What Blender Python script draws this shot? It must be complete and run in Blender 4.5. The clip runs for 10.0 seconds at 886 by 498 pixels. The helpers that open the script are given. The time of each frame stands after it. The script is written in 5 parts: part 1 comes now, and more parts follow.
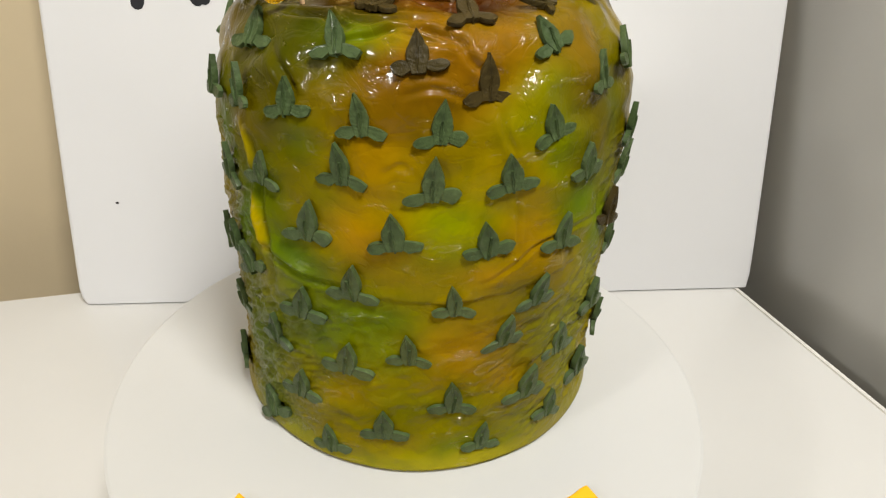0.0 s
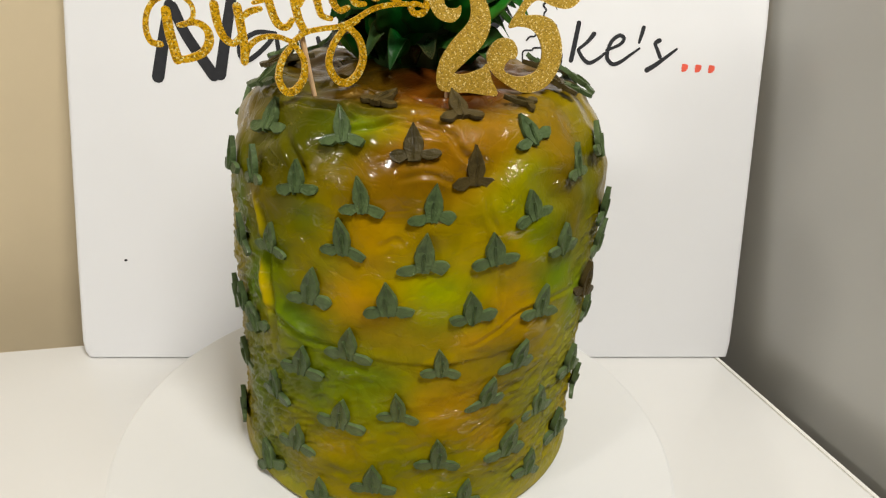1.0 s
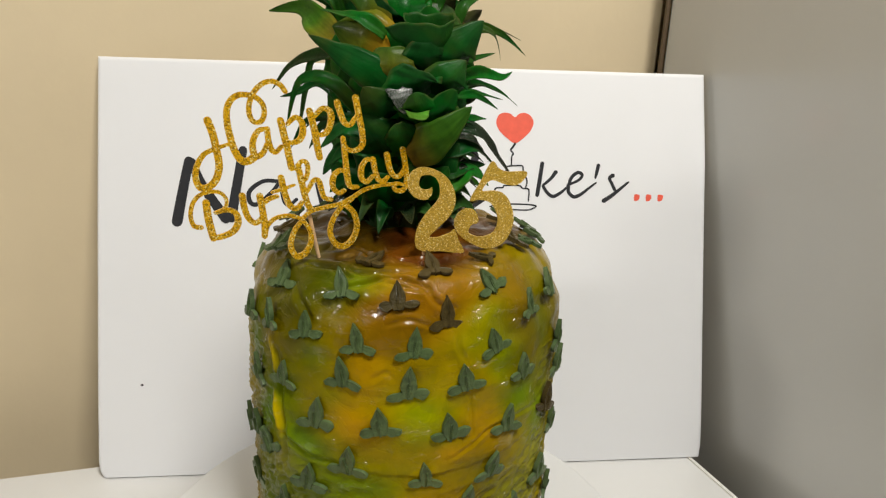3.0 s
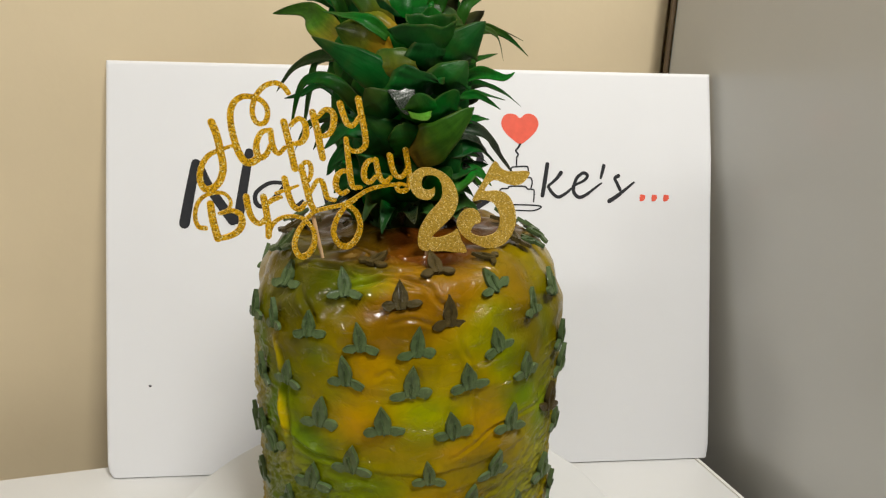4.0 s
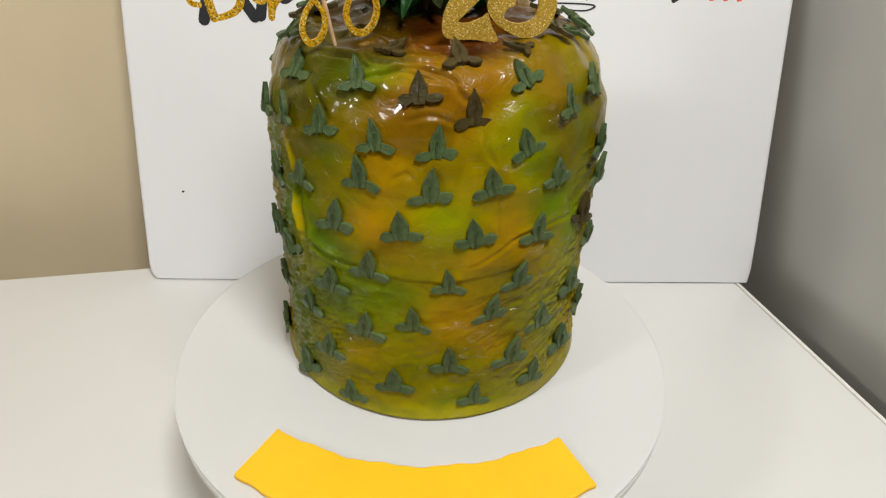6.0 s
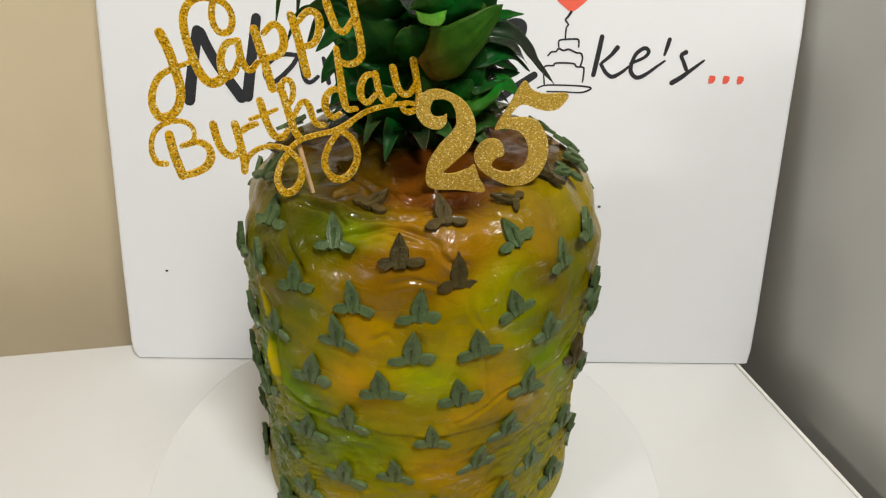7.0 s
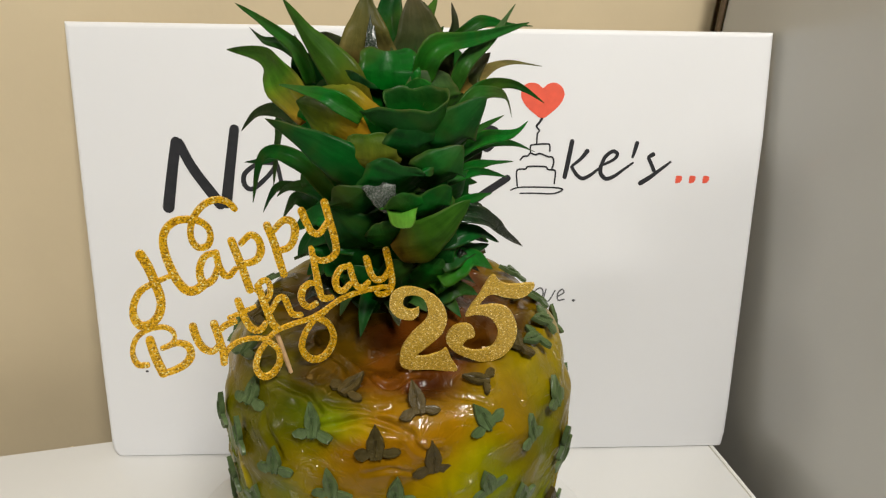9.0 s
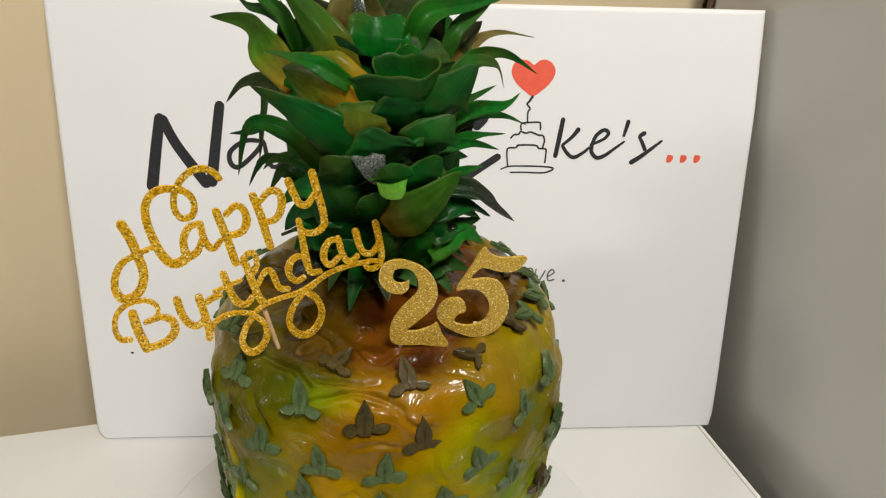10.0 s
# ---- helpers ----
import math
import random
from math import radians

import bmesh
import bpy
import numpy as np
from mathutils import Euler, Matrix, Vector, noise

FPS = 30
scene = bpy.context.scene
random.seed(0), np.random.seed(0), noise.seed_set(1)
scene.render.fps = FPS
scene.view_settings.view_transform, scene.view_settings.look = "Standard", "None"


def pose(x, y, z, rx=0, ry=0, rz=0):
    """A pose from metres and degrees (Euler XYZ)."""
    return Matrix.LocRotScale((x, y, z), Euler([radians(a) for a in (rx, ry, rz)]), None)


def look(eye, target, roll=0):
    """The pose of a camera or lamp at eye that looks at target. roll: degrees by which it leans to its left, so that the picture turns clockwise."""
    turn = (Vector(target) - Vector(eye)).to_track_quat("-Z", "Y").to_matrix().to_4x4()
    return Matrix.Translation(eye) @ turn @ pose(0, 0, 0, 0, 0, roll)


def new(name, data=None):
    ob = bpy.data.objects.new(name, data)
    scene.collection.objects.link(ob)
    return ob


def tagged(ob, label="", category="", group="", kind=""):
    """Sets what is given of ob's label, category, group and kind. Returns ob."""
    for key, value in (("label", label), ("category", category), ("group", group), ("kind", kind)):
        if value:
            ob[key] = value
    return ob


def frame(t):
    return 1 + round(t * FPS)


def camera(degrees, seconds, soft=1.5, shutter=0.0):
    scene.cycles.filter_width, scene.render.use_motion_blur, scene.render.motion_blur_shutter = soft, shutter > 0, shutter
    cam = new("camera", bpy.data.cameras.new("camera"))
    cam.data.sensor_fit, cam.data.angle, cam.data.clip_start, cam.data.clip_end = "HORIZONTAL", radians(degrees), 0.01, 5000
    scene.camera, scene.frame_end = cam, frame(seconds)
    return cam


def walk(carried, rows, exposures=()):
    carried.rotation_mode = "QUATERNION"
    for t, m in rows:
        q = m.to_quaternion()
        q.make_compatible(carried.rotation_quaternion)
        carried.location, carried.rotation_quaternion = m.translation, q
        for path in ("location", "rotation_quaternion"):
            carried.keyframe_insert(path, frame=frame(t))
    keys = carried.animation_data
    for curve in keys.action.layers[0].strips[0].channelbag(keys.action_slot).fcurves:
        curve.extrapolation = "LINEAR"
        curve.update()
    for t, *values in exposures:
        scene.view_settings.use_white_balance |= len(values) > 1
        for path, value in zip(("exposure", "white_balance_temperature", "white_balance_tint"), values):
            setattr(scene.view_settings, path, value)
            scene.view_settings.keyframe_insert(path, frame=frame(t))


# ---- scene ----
from mathutils.bvhtree import BVHTree

cam = camera(67.36, 10.0, soft=1.25)
PATH = [
    (0, (-0.0527, -0.4866, 0.3471), (0.1290, 1.0420, -0.5858), 2.45),
    (0.5, (-0.0550, -0.4950, 0.3557), (0.1378, 1.0803, -0.4934), 3.20),
    (1, (-0.0532, -0.5096, 0.3636), (0.1412, 1.0972, -0.4242), 4.02),
    (1.5, (-0.0492, -0.5221, 0.3728), (0.1368, 1.1111, -0.3607), 3.68),
    (2, (-0.0503, -0.5352, 0.3875), (0.0834, 1.1192, -0.3089), 2.08),
    (2.5, (-0.0499, -0.5568, 0.4001), (0.1458, 1.1242, -0.2130), 2.21),
    (3, (-0.0532, -0.5667, 0.4071), (0.1551, 1.1393, -0.1277), 2.21),
    (3.2, (-0.0535, -0.5673, 0.4092), (0.1526, 1.1442, -0.1088), 2.18),
    (4.3, (-0.0479, -0.5711, 0.4021), (0.1172, 1.1355, -0.1460), 1.50),
    (4.5, (-0.0461, -0.5739, 0.3919), (0.1061, 1.1153, -0.2109), 1.46),
    (5, (-0.0403, -0.5780, 0.3711), (0.1208, 1.0549, -0.3691), 1.59),
    (5.2, (-0.0375, -0.5751, 0.3667), (0.1304, 1.0397, -0.4106), 1.82),
    (6.3, (-0.0343, -0.5275, 0.3978), (-0.0033, 0.9781, -0.5883), 1.49),
    (6.5, (-0.0327, -0.5136, 0.4088), (0.0219, 0.9985, -0.5662), 2.14),
    (7, (-0.0287, -0.4951, 0.4313), (0.0302, 1.0399, -0.5070), 2.06),
    (7.5, (-0.0342, -0.4898, 0.4613), (-0.0109, 1.0620, -0.4505), 2.02),
    (8, (-0.0385, -0.4845, 0.4834), (-0.0211, 1.0733, -0.4183), 2.26),
    (8.5, (-0.0375, -0.4788, 0.4976), (0.0033, 1.0798, -0.4019), 2.54),
    (9, (-0.0255, -0.4673, 0.5016), (0.0807, 1.0875, -0.3992), 1.96),
    (9.5, (-0.0250, -0.4647, 0.4959), (0.1086, 1.0770, -0.4236), 2.19),
    (10, (-0.0262, -0.4651, 0.4935), (0.1117, 1.0688, -0.4382), 2.61),
]
walk(cam, [(t, look(eye, target, roll)) for t, eye, target, roll in PATH],
    exposures=[(0, 0.15, 6560, 10), (1.5, 0.11, 6560, 10), (3, 0.03, 6500, 10), (4.5, 0.0, 6430, 10), (5, 0.03, 6400, 10), (6.5, 0.03, 6340, 10), (7.5, 0.02, 6450, 10), (9, -0.03, 6550, 10), (10, -0.02, 6600, 10)])

# ---- world and lights ----
FLOOR_Z = -0.75
CEILING_Z = 1.65

world = bpy.data.worlds.new("room_world")
world.use_nodes = True
world.node_tree.nodes["Background"].inputs[0].default_value = (1.0, 0.93, 0.82, 1)
world.node_tree.nodes["Background"].inputs[1].default_value = 0.05
scene.world = world


def area_lamp(name, place, target, width, height, watts, colour):
    data = bpy.data.lights.new(name, "AREA")
    data.shape, data.size, data.size_y, data.energy, data.color = "RECTANGLE", width, height, watts, colour
    ob = new(name, data)
    ob.matrix_world = look(place, target)
    return ob


LIGHT = (1.0, 0.97, 0.905)
area_lamp("ceiling_light", (0.28, -0.86, CEILING_Z - 0.06), (0.05, -0.35, 0), 0.36, 0.36, 26.0, LIGHT)
area_lamp("ceiling_light", (-2.20, -1.70, CEILING_Z - 0.06), (-0.10, -0.20, 0.1), 0.32, 0.32, 32.0, LIGHT)

# ---- materials ----


class Nodes:
    """Short hand for one node material."""

    def __init__(self, name, rough=0.5, metal=0.0, coat=0.0, coat_rough=0.1, spec=0.5):
        self.m = bpy.data.materials.new(name)
        self.m.use_nodes = True
        self.t = self.m.node_tree
        self.b = self.t.nodes["Principled BSDF"]
        self.out = self.t.nodes["Material Output"]
        for key, value in (("Roughness", rough), ("Metallic", metal), ("Coat Weight", coat), ("Coat Roughness", coat_rough), ("Specular IOR Level", spec)):
            self.b.inputs[key].default_value = value
        self.coords = None

    def node(self, kind, **values):
        n = self.t.nodes.new(kind)
        for key, value in values.items():
            n.inputs[key.replace("_", " ")].default_value = value
        return n

    def link(self, a, b):
        self.t.links.new(a, b)

    def where(self, scale=(1, 1, 1)):
        c = self.t.nodes.new("ShaderNodeTexCoord")
        m = self.t.nodes.new("ShaderNodeMapping")
        m.inputs["Scale"].default_value = scale
        self.link(c.outputs["Object"], m.inputs["Vector"])
        return m.outputs[0]

    def noise(self, scale, detail=4.0, rough=0.55, distort=0.0, stretch=(1, 1, 1)):
        n = self.node("ShaderNodeTexNoise", Scale=scale, Detail=detail, Roughness=rough, Distortion=distort)
        self.link(self.where(stretch), n.inputs["Vector"])
        return n.outputs["Fac"]

    def ramp(self, fac, *stops):
        r = self.t.nodes.new("ShaderNodeValToRGB")
        e = r.color_ramp.elements
        e[0].position, e[0].color = stops[0][0], (*stops[0][1], 1)
        e[1].position, e[1].color = stops[-1][0], (*stops[-1][1], 1)
        for p, c in stops[1:-1]:
            e.new(p).color = (*c, 1)
        self.link(fac, r.inputs[0])
        return r.outputs[0]

    def mix(self, fac, a, b, mode="MIX"):
        n = self.t.nodes.new("ShaderNodeMix")
        n.data_type, n.blend_type = "RGBA", mode
        for value, socket in ((fac, n.inputs[0]), (a, n.inputs[6]), (b, n.inputs[7])):
            if hasattr(value, "is_linked"):
                self.link(value, socket)
            elif isinstance(value, tuple):
                socket.default_value = (*value, 1)
            else:
                socket.default_value = value
        return n.outputs[2]

    def colour(self, value):
        if isinstance(value, tuple):
            self.b.inputs["Base Color"].default_value = (*value, 1)
        else:
            self.link(value, self.b.inputs["Base Color"])
        return self

    def rough(self, fac, low, high):
        n = self.t.nodes.new("ShaderNodeMapRange")
        n.inputs["To Min"].default_value, n.inputs["To Max"].default_value = low, high
        self.link(fac, n.inputs[0])
        self.link(n.outputs[0], self.b.inputs["Roughness"])
        return self

    def bump(self, fac, strength, distance, coat=False):
        n = self.node("ShaderNodeBump", Strength=strength, Distance=distance)
        self.link(fac, n.inputs["Height"])
        before = self.b.inputs["Normal"].links
        if before:
            self.link(before[0].from_socket, n.inputs["Normal"])
        self.link(n.outputs[0], self.b.inputs["Normal"])
        if coat:
            self.link(n.outputs[0], self.b.inputs["Coat Normal"])
        return self


def plain(name, colour, rough, vary=0.08, scale=20, bump=0.15, distance=0.0004, metal=0.0, coat=0.0, spec=0.5, coat_rough=0.1):
    """A paint or plastic with faint mottling, fine relief and uneven gloss."""
    s = Nodes(name, rough, metal, coat, coat_rough, spec)
    n = s.noise(scale)
    s.colour(s.ramp(n, (0.3, tuple(c * (1 - vary) for c in colour)), (0.7, tuple(min(1, c * (1 + vary)) for c in colour))))
    s.rough(s.noise(scale * 0.6), rough * 0.85, min(1, rough * 1.15))
    if bump:
        s.bump(s.noise(scale * 14, 5), bump, distance)
    return s.m


WALL = plain("beige_wall_paint", (0.64, 0.53, 0.35), 0.75, 0.05, 5, 0.35, 0.0008)
# unseen room surfaces, darkened so the cake's gloss reflects less
CEIL = plain("bounce_cutting_dull_ceiling", (0.42, 0.40, 0.36), 0.8, 0.03, 4, 0.2, 0.0006)
DIM = plain("bounce_cutting_dark_brown", (0.10, 0.08, 0.055), 0.75, 0.06, 5, 0.35, 0.0008)
FLOOR = plain("bounce_cutting_grey_floor", (0.12, 0.11, 0.10), 0.35, 0.12, 6, 0.1, 0.0005)
CABINET = plain("grey_satin_lacquer", (0.385, 0.380, 0.352), 0.22, 0.03, 3, 0.05, 0.0001, spec=0.95)
TABLE = plain("white_table_laminate", (0.64, 0.64, 0.63), 0.20, 0.015, 7, 0.03, 0.0001)
EDGE = plain("white_edge_band", (0.70, 0.69, 0.66), 0.4, 0.05, 60)
GAP = plain("dark_joint", (0.42, 0.39, 0.33), 0.8, 0.1, 60)
SHADE_STRIP = plain("shaded_gap_brown", (0.085, 0.055, 0.028), 0.6, 0.1, 60)
CARD = plain("white_printed_card", (0.715, 0.72, 0.735), 0.55, 0.012, 9, 0.05, 0.0002)
INK = plain("black_print", (0.012, 0.0125, 0.016), 0.8, 0.25, 160)
INKGREY = plain("grey_print", (0.10, 0.10, 0.105), 0.5, 0.2, 160)
INKRED = plain("red_print", (0.74, 0.10, 0.055), 0.5, 0.06, 160)
DRUM = plain("white_cake_drum_paper", (0.585, 0.592, 0.592), 0.42, 0.015, 12, 0.12, 0.0002)
FOIL = plain("silver_foil_edge", (0.75, 0.75, 0.72), 0.14, 0.04, 30, 0.25, 0.0004, metal=1.0)
TURN = plain("white_turntable_plastic", (0.78, 0.77, 0.75), 0.35, 0.03, 20)
PLAQUE = plain("yellow_fondant", (0.92, 0.50, 0.006), 0.55, 0.04, 30, 0.35, 0.0006)
WOOD = plain("pale_wood_stick", (0.60, 0.40, 0.22), 0.6, 0.2, 120)
CAKECARD = plain("dark_cake_card", (0.03, 0.022, 0.012), 0.5, 0.2, 60)
STEM = plain("crown_core", (0.03, 0.07, 0.02), 0.5, 0.3, 60)


def glitter(name, dark, mid, bright, rough, size=1700, metal=0.4):
    """Gold card covered in tiny glitter flakes, each turned its own way."""
    s = Nodes(name, rough, metal, spec=0.6)
    v = s.t.nodes.new("ShaderNodeTexVoronoi")
    v.inputs["Scale"].default_value = size
    s.link(s.where(), v.inputs["Vector"])
    sep = s.t.nodes.new("ShaderNodeSeparateColor")
    s.link(v.outputs["Color"], sep.inputs[0])
    s.colour(s.ramp(sep.outputs[0], (0.0, dark), (0.55, mid), (0.86, mid), (0.97, bright)))
    s.rough(sep.outputs[1], rough * 0.7, rough * 1.3)
    s.bump(sep.outputs[2], 0.9, 0.0007)
    return s.m


GOLD = glitter("gold_glitter_card", (0.28, 0.125, 0.001), (0.90, 0.50, 0.004), (1.0, 0.92, 0.40), 0.38)
GOLDPALE = glitter("pale_gold_glitter_card", (0.32, 0.19, 0.015), (0.62, 0.39, 0.042), (1.0, 0.84, 0.40), 0.42, 2200, 0.12)


def fondant_leaf(name, colour):
    s = Nodes(name, 0.35, coat=0.10, coat_rough=0.16, spec=0.12)
    info = s.t.nodes.new("ShaderNodeObjectInfo")
    base = s.ramp(s.noise(140, 5), (0.3, tuple(0.66 * c for c in colour)), (0.7, tuple(1.34 * c for c in colour)))
    tint = s.ramp(info.outputs["Random"], (0.0, (0.86, 0.9, 0.86)), (1.0, (1.14, 1.1, 1.1)))
    s.colour(s.mix(1.0, base, tint, "MULTIPLY"))
    s.rough(s.noise(200), 0.26, 0.48)
    s.bump(s.noise(170, 4), 0.7, 0.0014)
    s.bump(s.noise(600, 5), 0.6, 0.0007)
    return s.m


LEAFGREEN = fondant_leaf("grey_green_fondant", (0.070, 0.104, 0.040))
LEAFBROWN = fondant_leaf("brown_green_fondant", (0.050, 0.037, 0.012))


def cake_skin():
    """Airbrushed glossy fondant: the spray pattern and the run of the wrinkles are attributes of the mesh, broken up by noise."""
    s = Nodes("airbrushed_fondant", 0.3, coat=0.2, coat_rough=0.07, spec=0.06)
    a = s.t.nodes.new("ShaderNodeAttribute")
    a.attribute_name = "airbrush"
    blotch = s.ramp(s.noise(34, 5, 0.6, 0.6), (0.32, (0.80, 0.86, 0.7)), (0.52, (1.02, 1.0, 1.0)), (0.75, (1.18, 1.08, 1.0)))
    fine = s.ramp(s.noise(150, 4, 0.55), (0.3, (0.78, 0.79, 0.6)), (0.7, (0.93, 0.91, 0.7)))
    base = s.mix(1.0, s.mix(1.0, a.outputs["Color"], blotch, "MULTIPLY"), fine, "MULTIPLY")
    run = s.t.nodes.new("ShaderNodeAttribute")
    run.attribute_name = "pleat"
    pleat = s.node("ShaderNodeTexNoise", Scale=1.0, Detail=3.0, Roughness=0.6, Distortion=0.5)
    s.link(run.outputs["Vector"], pleat.inputs["Vector"])
    zone = s.t.nodes.new("ShaderNodeAttribute")
    zone.attribute_name = "wrinkled"
    amount = s.t.nodes.new("ShaderNodeMath")
    amount.operation = "MULTIPLY"
    s.link(pleat.outputs["Fac"], amount.inputs[0])
    s.link(zone.outputs["Fac"], amount.inputs[1])
    s.colour(base)
    s.rough(s.noise(60, 4), 0.24, 0.40)
    pucker = s.ramp(s.noise(75, 3, 0.5, 1.0, (1, 1, 1.15)), (0.50, (0, 0, 0)), (0.60, (1, 1, 1)))
    dash = s.ramp(s.noise(80, 2, 0.5, 0.8, (1, 1, 2.0)), (0.59, (0, 0, 0)), (0.76, (1, 1, 1)))
    crease = s.ramp(s.noise(38, 3, 0.5, 2.0), (0.47, (1, 1, 1)), (0.50, (0, 0, 0)), (0.53, (1, 1, 1)))
    s.bump(amount.outputs[0], 1.0, 0.0024, True)
    s.bump(crease, 0.15, 0.0010, True)
    s.bump(pucker, 0.15, 0.0010, True)
    s.bump(s.noise(170, 3), 0.10, 0.0006, True)
    steamed = s.t.nodes.new("ShaderNodeAttribute")
    steamed.attribute_name = "steamed"
    gloss = s.mix(s.ramp(dash, (0.0, (0, 0, 0)), (0.3, (1, 1, 1))), s.ramp(steamed.outputs["Fac"], (0.0, (0.10,) * 3), (1.0, (0.38,) * 3)), (0.7, 0.7, 0.7))
    s.link(gloss, s.b.inputs["Coat Weight"])
    s.link(s.ramp(steamed.outputs["Fac"], (0.0, (0.03,) * 3), (1.0, (0.07,) * 3)), s.b.inputs["Specular IOR Level"])
    wet = s.node("ShaderNodeBump", Strength=1.0, Distance=0.0022)
    s.link(dash, wet.inputs["Height"])
    s.link(s.b.inputs["Normal"].links[0].from_socket, wet.inputs["Normal"])
    s.link(wet.outputs[0], s.b.inputs["Coat Normal"])
    return s.m


SKIN = cake_skin()


def crown_leaf_material(name, base, middle, tip, gloss, metal=0.0):
    """A waxy leaf: colour along its length, long fibres, light that shines through a little."""
    s = Nodes(name, gloss, metal, coat=0.9 if gloss < 0.2 else 0.06, coat_rough=0.2, spec=0.45 if gloss < 0.2 else 0.10)
    a = s.t.nodes.new("ShaderNodeAttribute")
    a.attribute_name = "along"
    info = s.t.nodes.new("ShaderNodeObjectInfo")
    col = s.ramp(a.outputs["Fac"], (0.0, base), (0.4, middle), (1.0, tip))
    tint = s.ramp(info.outputs["Random"], (0.0, (0.6, 0.65, 0.6)), (0.6, (1.0, 1.0, 1.0)), (1.0, (1.35, 1.3, 1.2)))
    fib = s.ramp(s.noise(55, 5, 0.65, 0.6), (0.30, (0.62, 0.66, 0.62)), (0.5, (1.0, 1.0, 1.0)), (0.72, (1.35, 1.25, 1.2)))
    c = s.mix(1.0, s.mix(1.0, col, tint, "MULTIPLY"), fib, "MULTIPLY")
    lane = s.t.nodes.new("ShaderNodeAttribute")
    lane.attribute_name = "lane"
    streak = s.node("ShaderNodeTexNoise", Scale=1.0, Detail=4.0, Roughness=0.65)
    s.link(lane.outputs["Vector"], streak.inputs["Vector"])
    c = s.mix(1.0, c, s.ramp(streak.outputs["Fac"], (0.28, (0.72, 0.76, 0.74)), (0.5, (1.0, 1.0, 1.0)), (0.72, (1.28, 1.2, 1.15))), "MULTIPLY")
    c = s.mix(s.ramp(s.noise(24, 3, 0.5, 0.8), (0.50, (0, 0, 0)), (0.74, (0.5, 0.5, 0.5))), c, (0.085, 0.085, 0.008))
    side = s.t.nodes.new("ShaderNodeAttribute")
    side.attribute_name = "rim"
    worn = s.t.nodes.new("ShaderNodeMath")
    worn.operation = "MULTIPLY"
    s.link(s.ramp(side.outputs["Fac"], (0.8, (0, 0, 0)), (1.0, (1, 1, 1))), worn.inputs[0])
    s.link(s.ramp(s.noise(70, 4), (0.42, (0, 0, 0)), (0.66, (0.55, 0.55, 0.55))), worn.inputs[1])
    c = s.mix(worn.outputs[0], c, (0.12, 0.105, 0.028))
    # lamp glints on the wet grain, painted in as pale specks
    if name.endswith("silver"):
        c = s.mix(s.ramp(s.noise(1500, 3, 0.6), (0.44, (0, 0, 0)), (0.68, (1, 1, 1))), (0.03, 0.05, 0.03), (0.19, 0.20, 0.18))
    s.colour(c)
    s.rough(s.noise(120), gloss * 0.7, gloss * 1.3)
    s.bump(s.noise(45, 3), 0.25, 0.0012)
    s.bump(streak.outputs["Fac"], 0.35, 0.0008)
    s.bump(s.noise(700 if gloss < 0.2 else 420, 5), 1.0 if gloss < 0.2 else 0.35, 0.0008)
    glow = s.t.nodes.new("ShaderNodeBsdfTranslucent")
    s.link(c, glow.inputs["Color"])
    blend = s.t.nodes.new("ShaderNodeMixShader")
    blend.inputs[0].default_value = 0.34
    s.link(s.b.outputs[0], blend.inputs[1])
    s.link(glow.outputs[0], blend.inputs[2])
    s.link(blend.outputs[0], s.out.inputs["Surface"])
    return s.m


CROWN = {
    "green": crown_leaf_material("crown_leaf_green", (0.022, 0.11, 0.006), (0.002, 0.135, 0.010), (0.022, 0.12, 0.02), 0.42),
    "bright": crown_leaf_material("crown_leaf_bright", (0.006, 0.10, 0.008), (0.001, 0.145, 0.010), (0.014, 0.14, 0.018), 0.40),
    # dark leaves; its colour also stands in for shade on some front ones
    "dark": crown_leaf_material("crown_leaf_dark", (0.005, 0.052, 0.007), (0.002, 0.085, 0.010), (0.016, 0.075, 0.018), 0.42),
    "olive": crown_leaf_material("crown_leaf_olive", (0.22, 0.12, 0.010), (0.040, 0.12, 0.008), (0.03, 0.11, 0.012), 0.36),
    "ochre": crown_leaf_material("crown_leaf_ochre", (0.36, 0.16, 0.008), (0.11, 0.115, 0.010), (0.030, 0.085, 0.008), 0.38),
    "sunny": crown_leaf_material("crown_leaf_sunny", (0.42, 0.20, 0.010), (0.13, 0.15, 0.010), (0.035, 0.12, 0.012), 0.38),
    "tan": crown_leaf_material("crown_leaf_tan", (0.32, 0.17, 0.02), (0.20, 0.165, 0.05), (0.07, 0.085, 0.03), 0.40),
    "brown": crown_leaf_material("crown_leaf_brown", (0.13, 0.10, 0.045), (0.035, 0.060, 0.018), (0.075, 0.06, 0.04), 0.40),
    "pale": crown_leaf_material("crown_leaf_cut_face", (0.06, 0.22, 0.02), (0.09, 0.31, 0.03), (0.11, 0.34, 0.04), 0.35),
    "grey": crown_leaf_material("crown_leaf_grey", (0.016, 0.09, 0.0100), (0.018, 0.092, 0.011), (0.050, 0.092, 0.034), 0.40),
    "wet": crown_leaf_material("crown_leaf_wet", (0.006, 0.05, 0.008), (0.012, 0.035, 0.012), (0.025, 0.028, 0.016), 0.16),
    # dark leaf whose silvery look is glints put into the colour
    "silver": crown_leaf_material("crown_leaf_glint_silver", (0.02, 0.05, 0.02), (0.10, 0.11, 0.10), (0.16, 0.16, 0.15), 0.18),
}

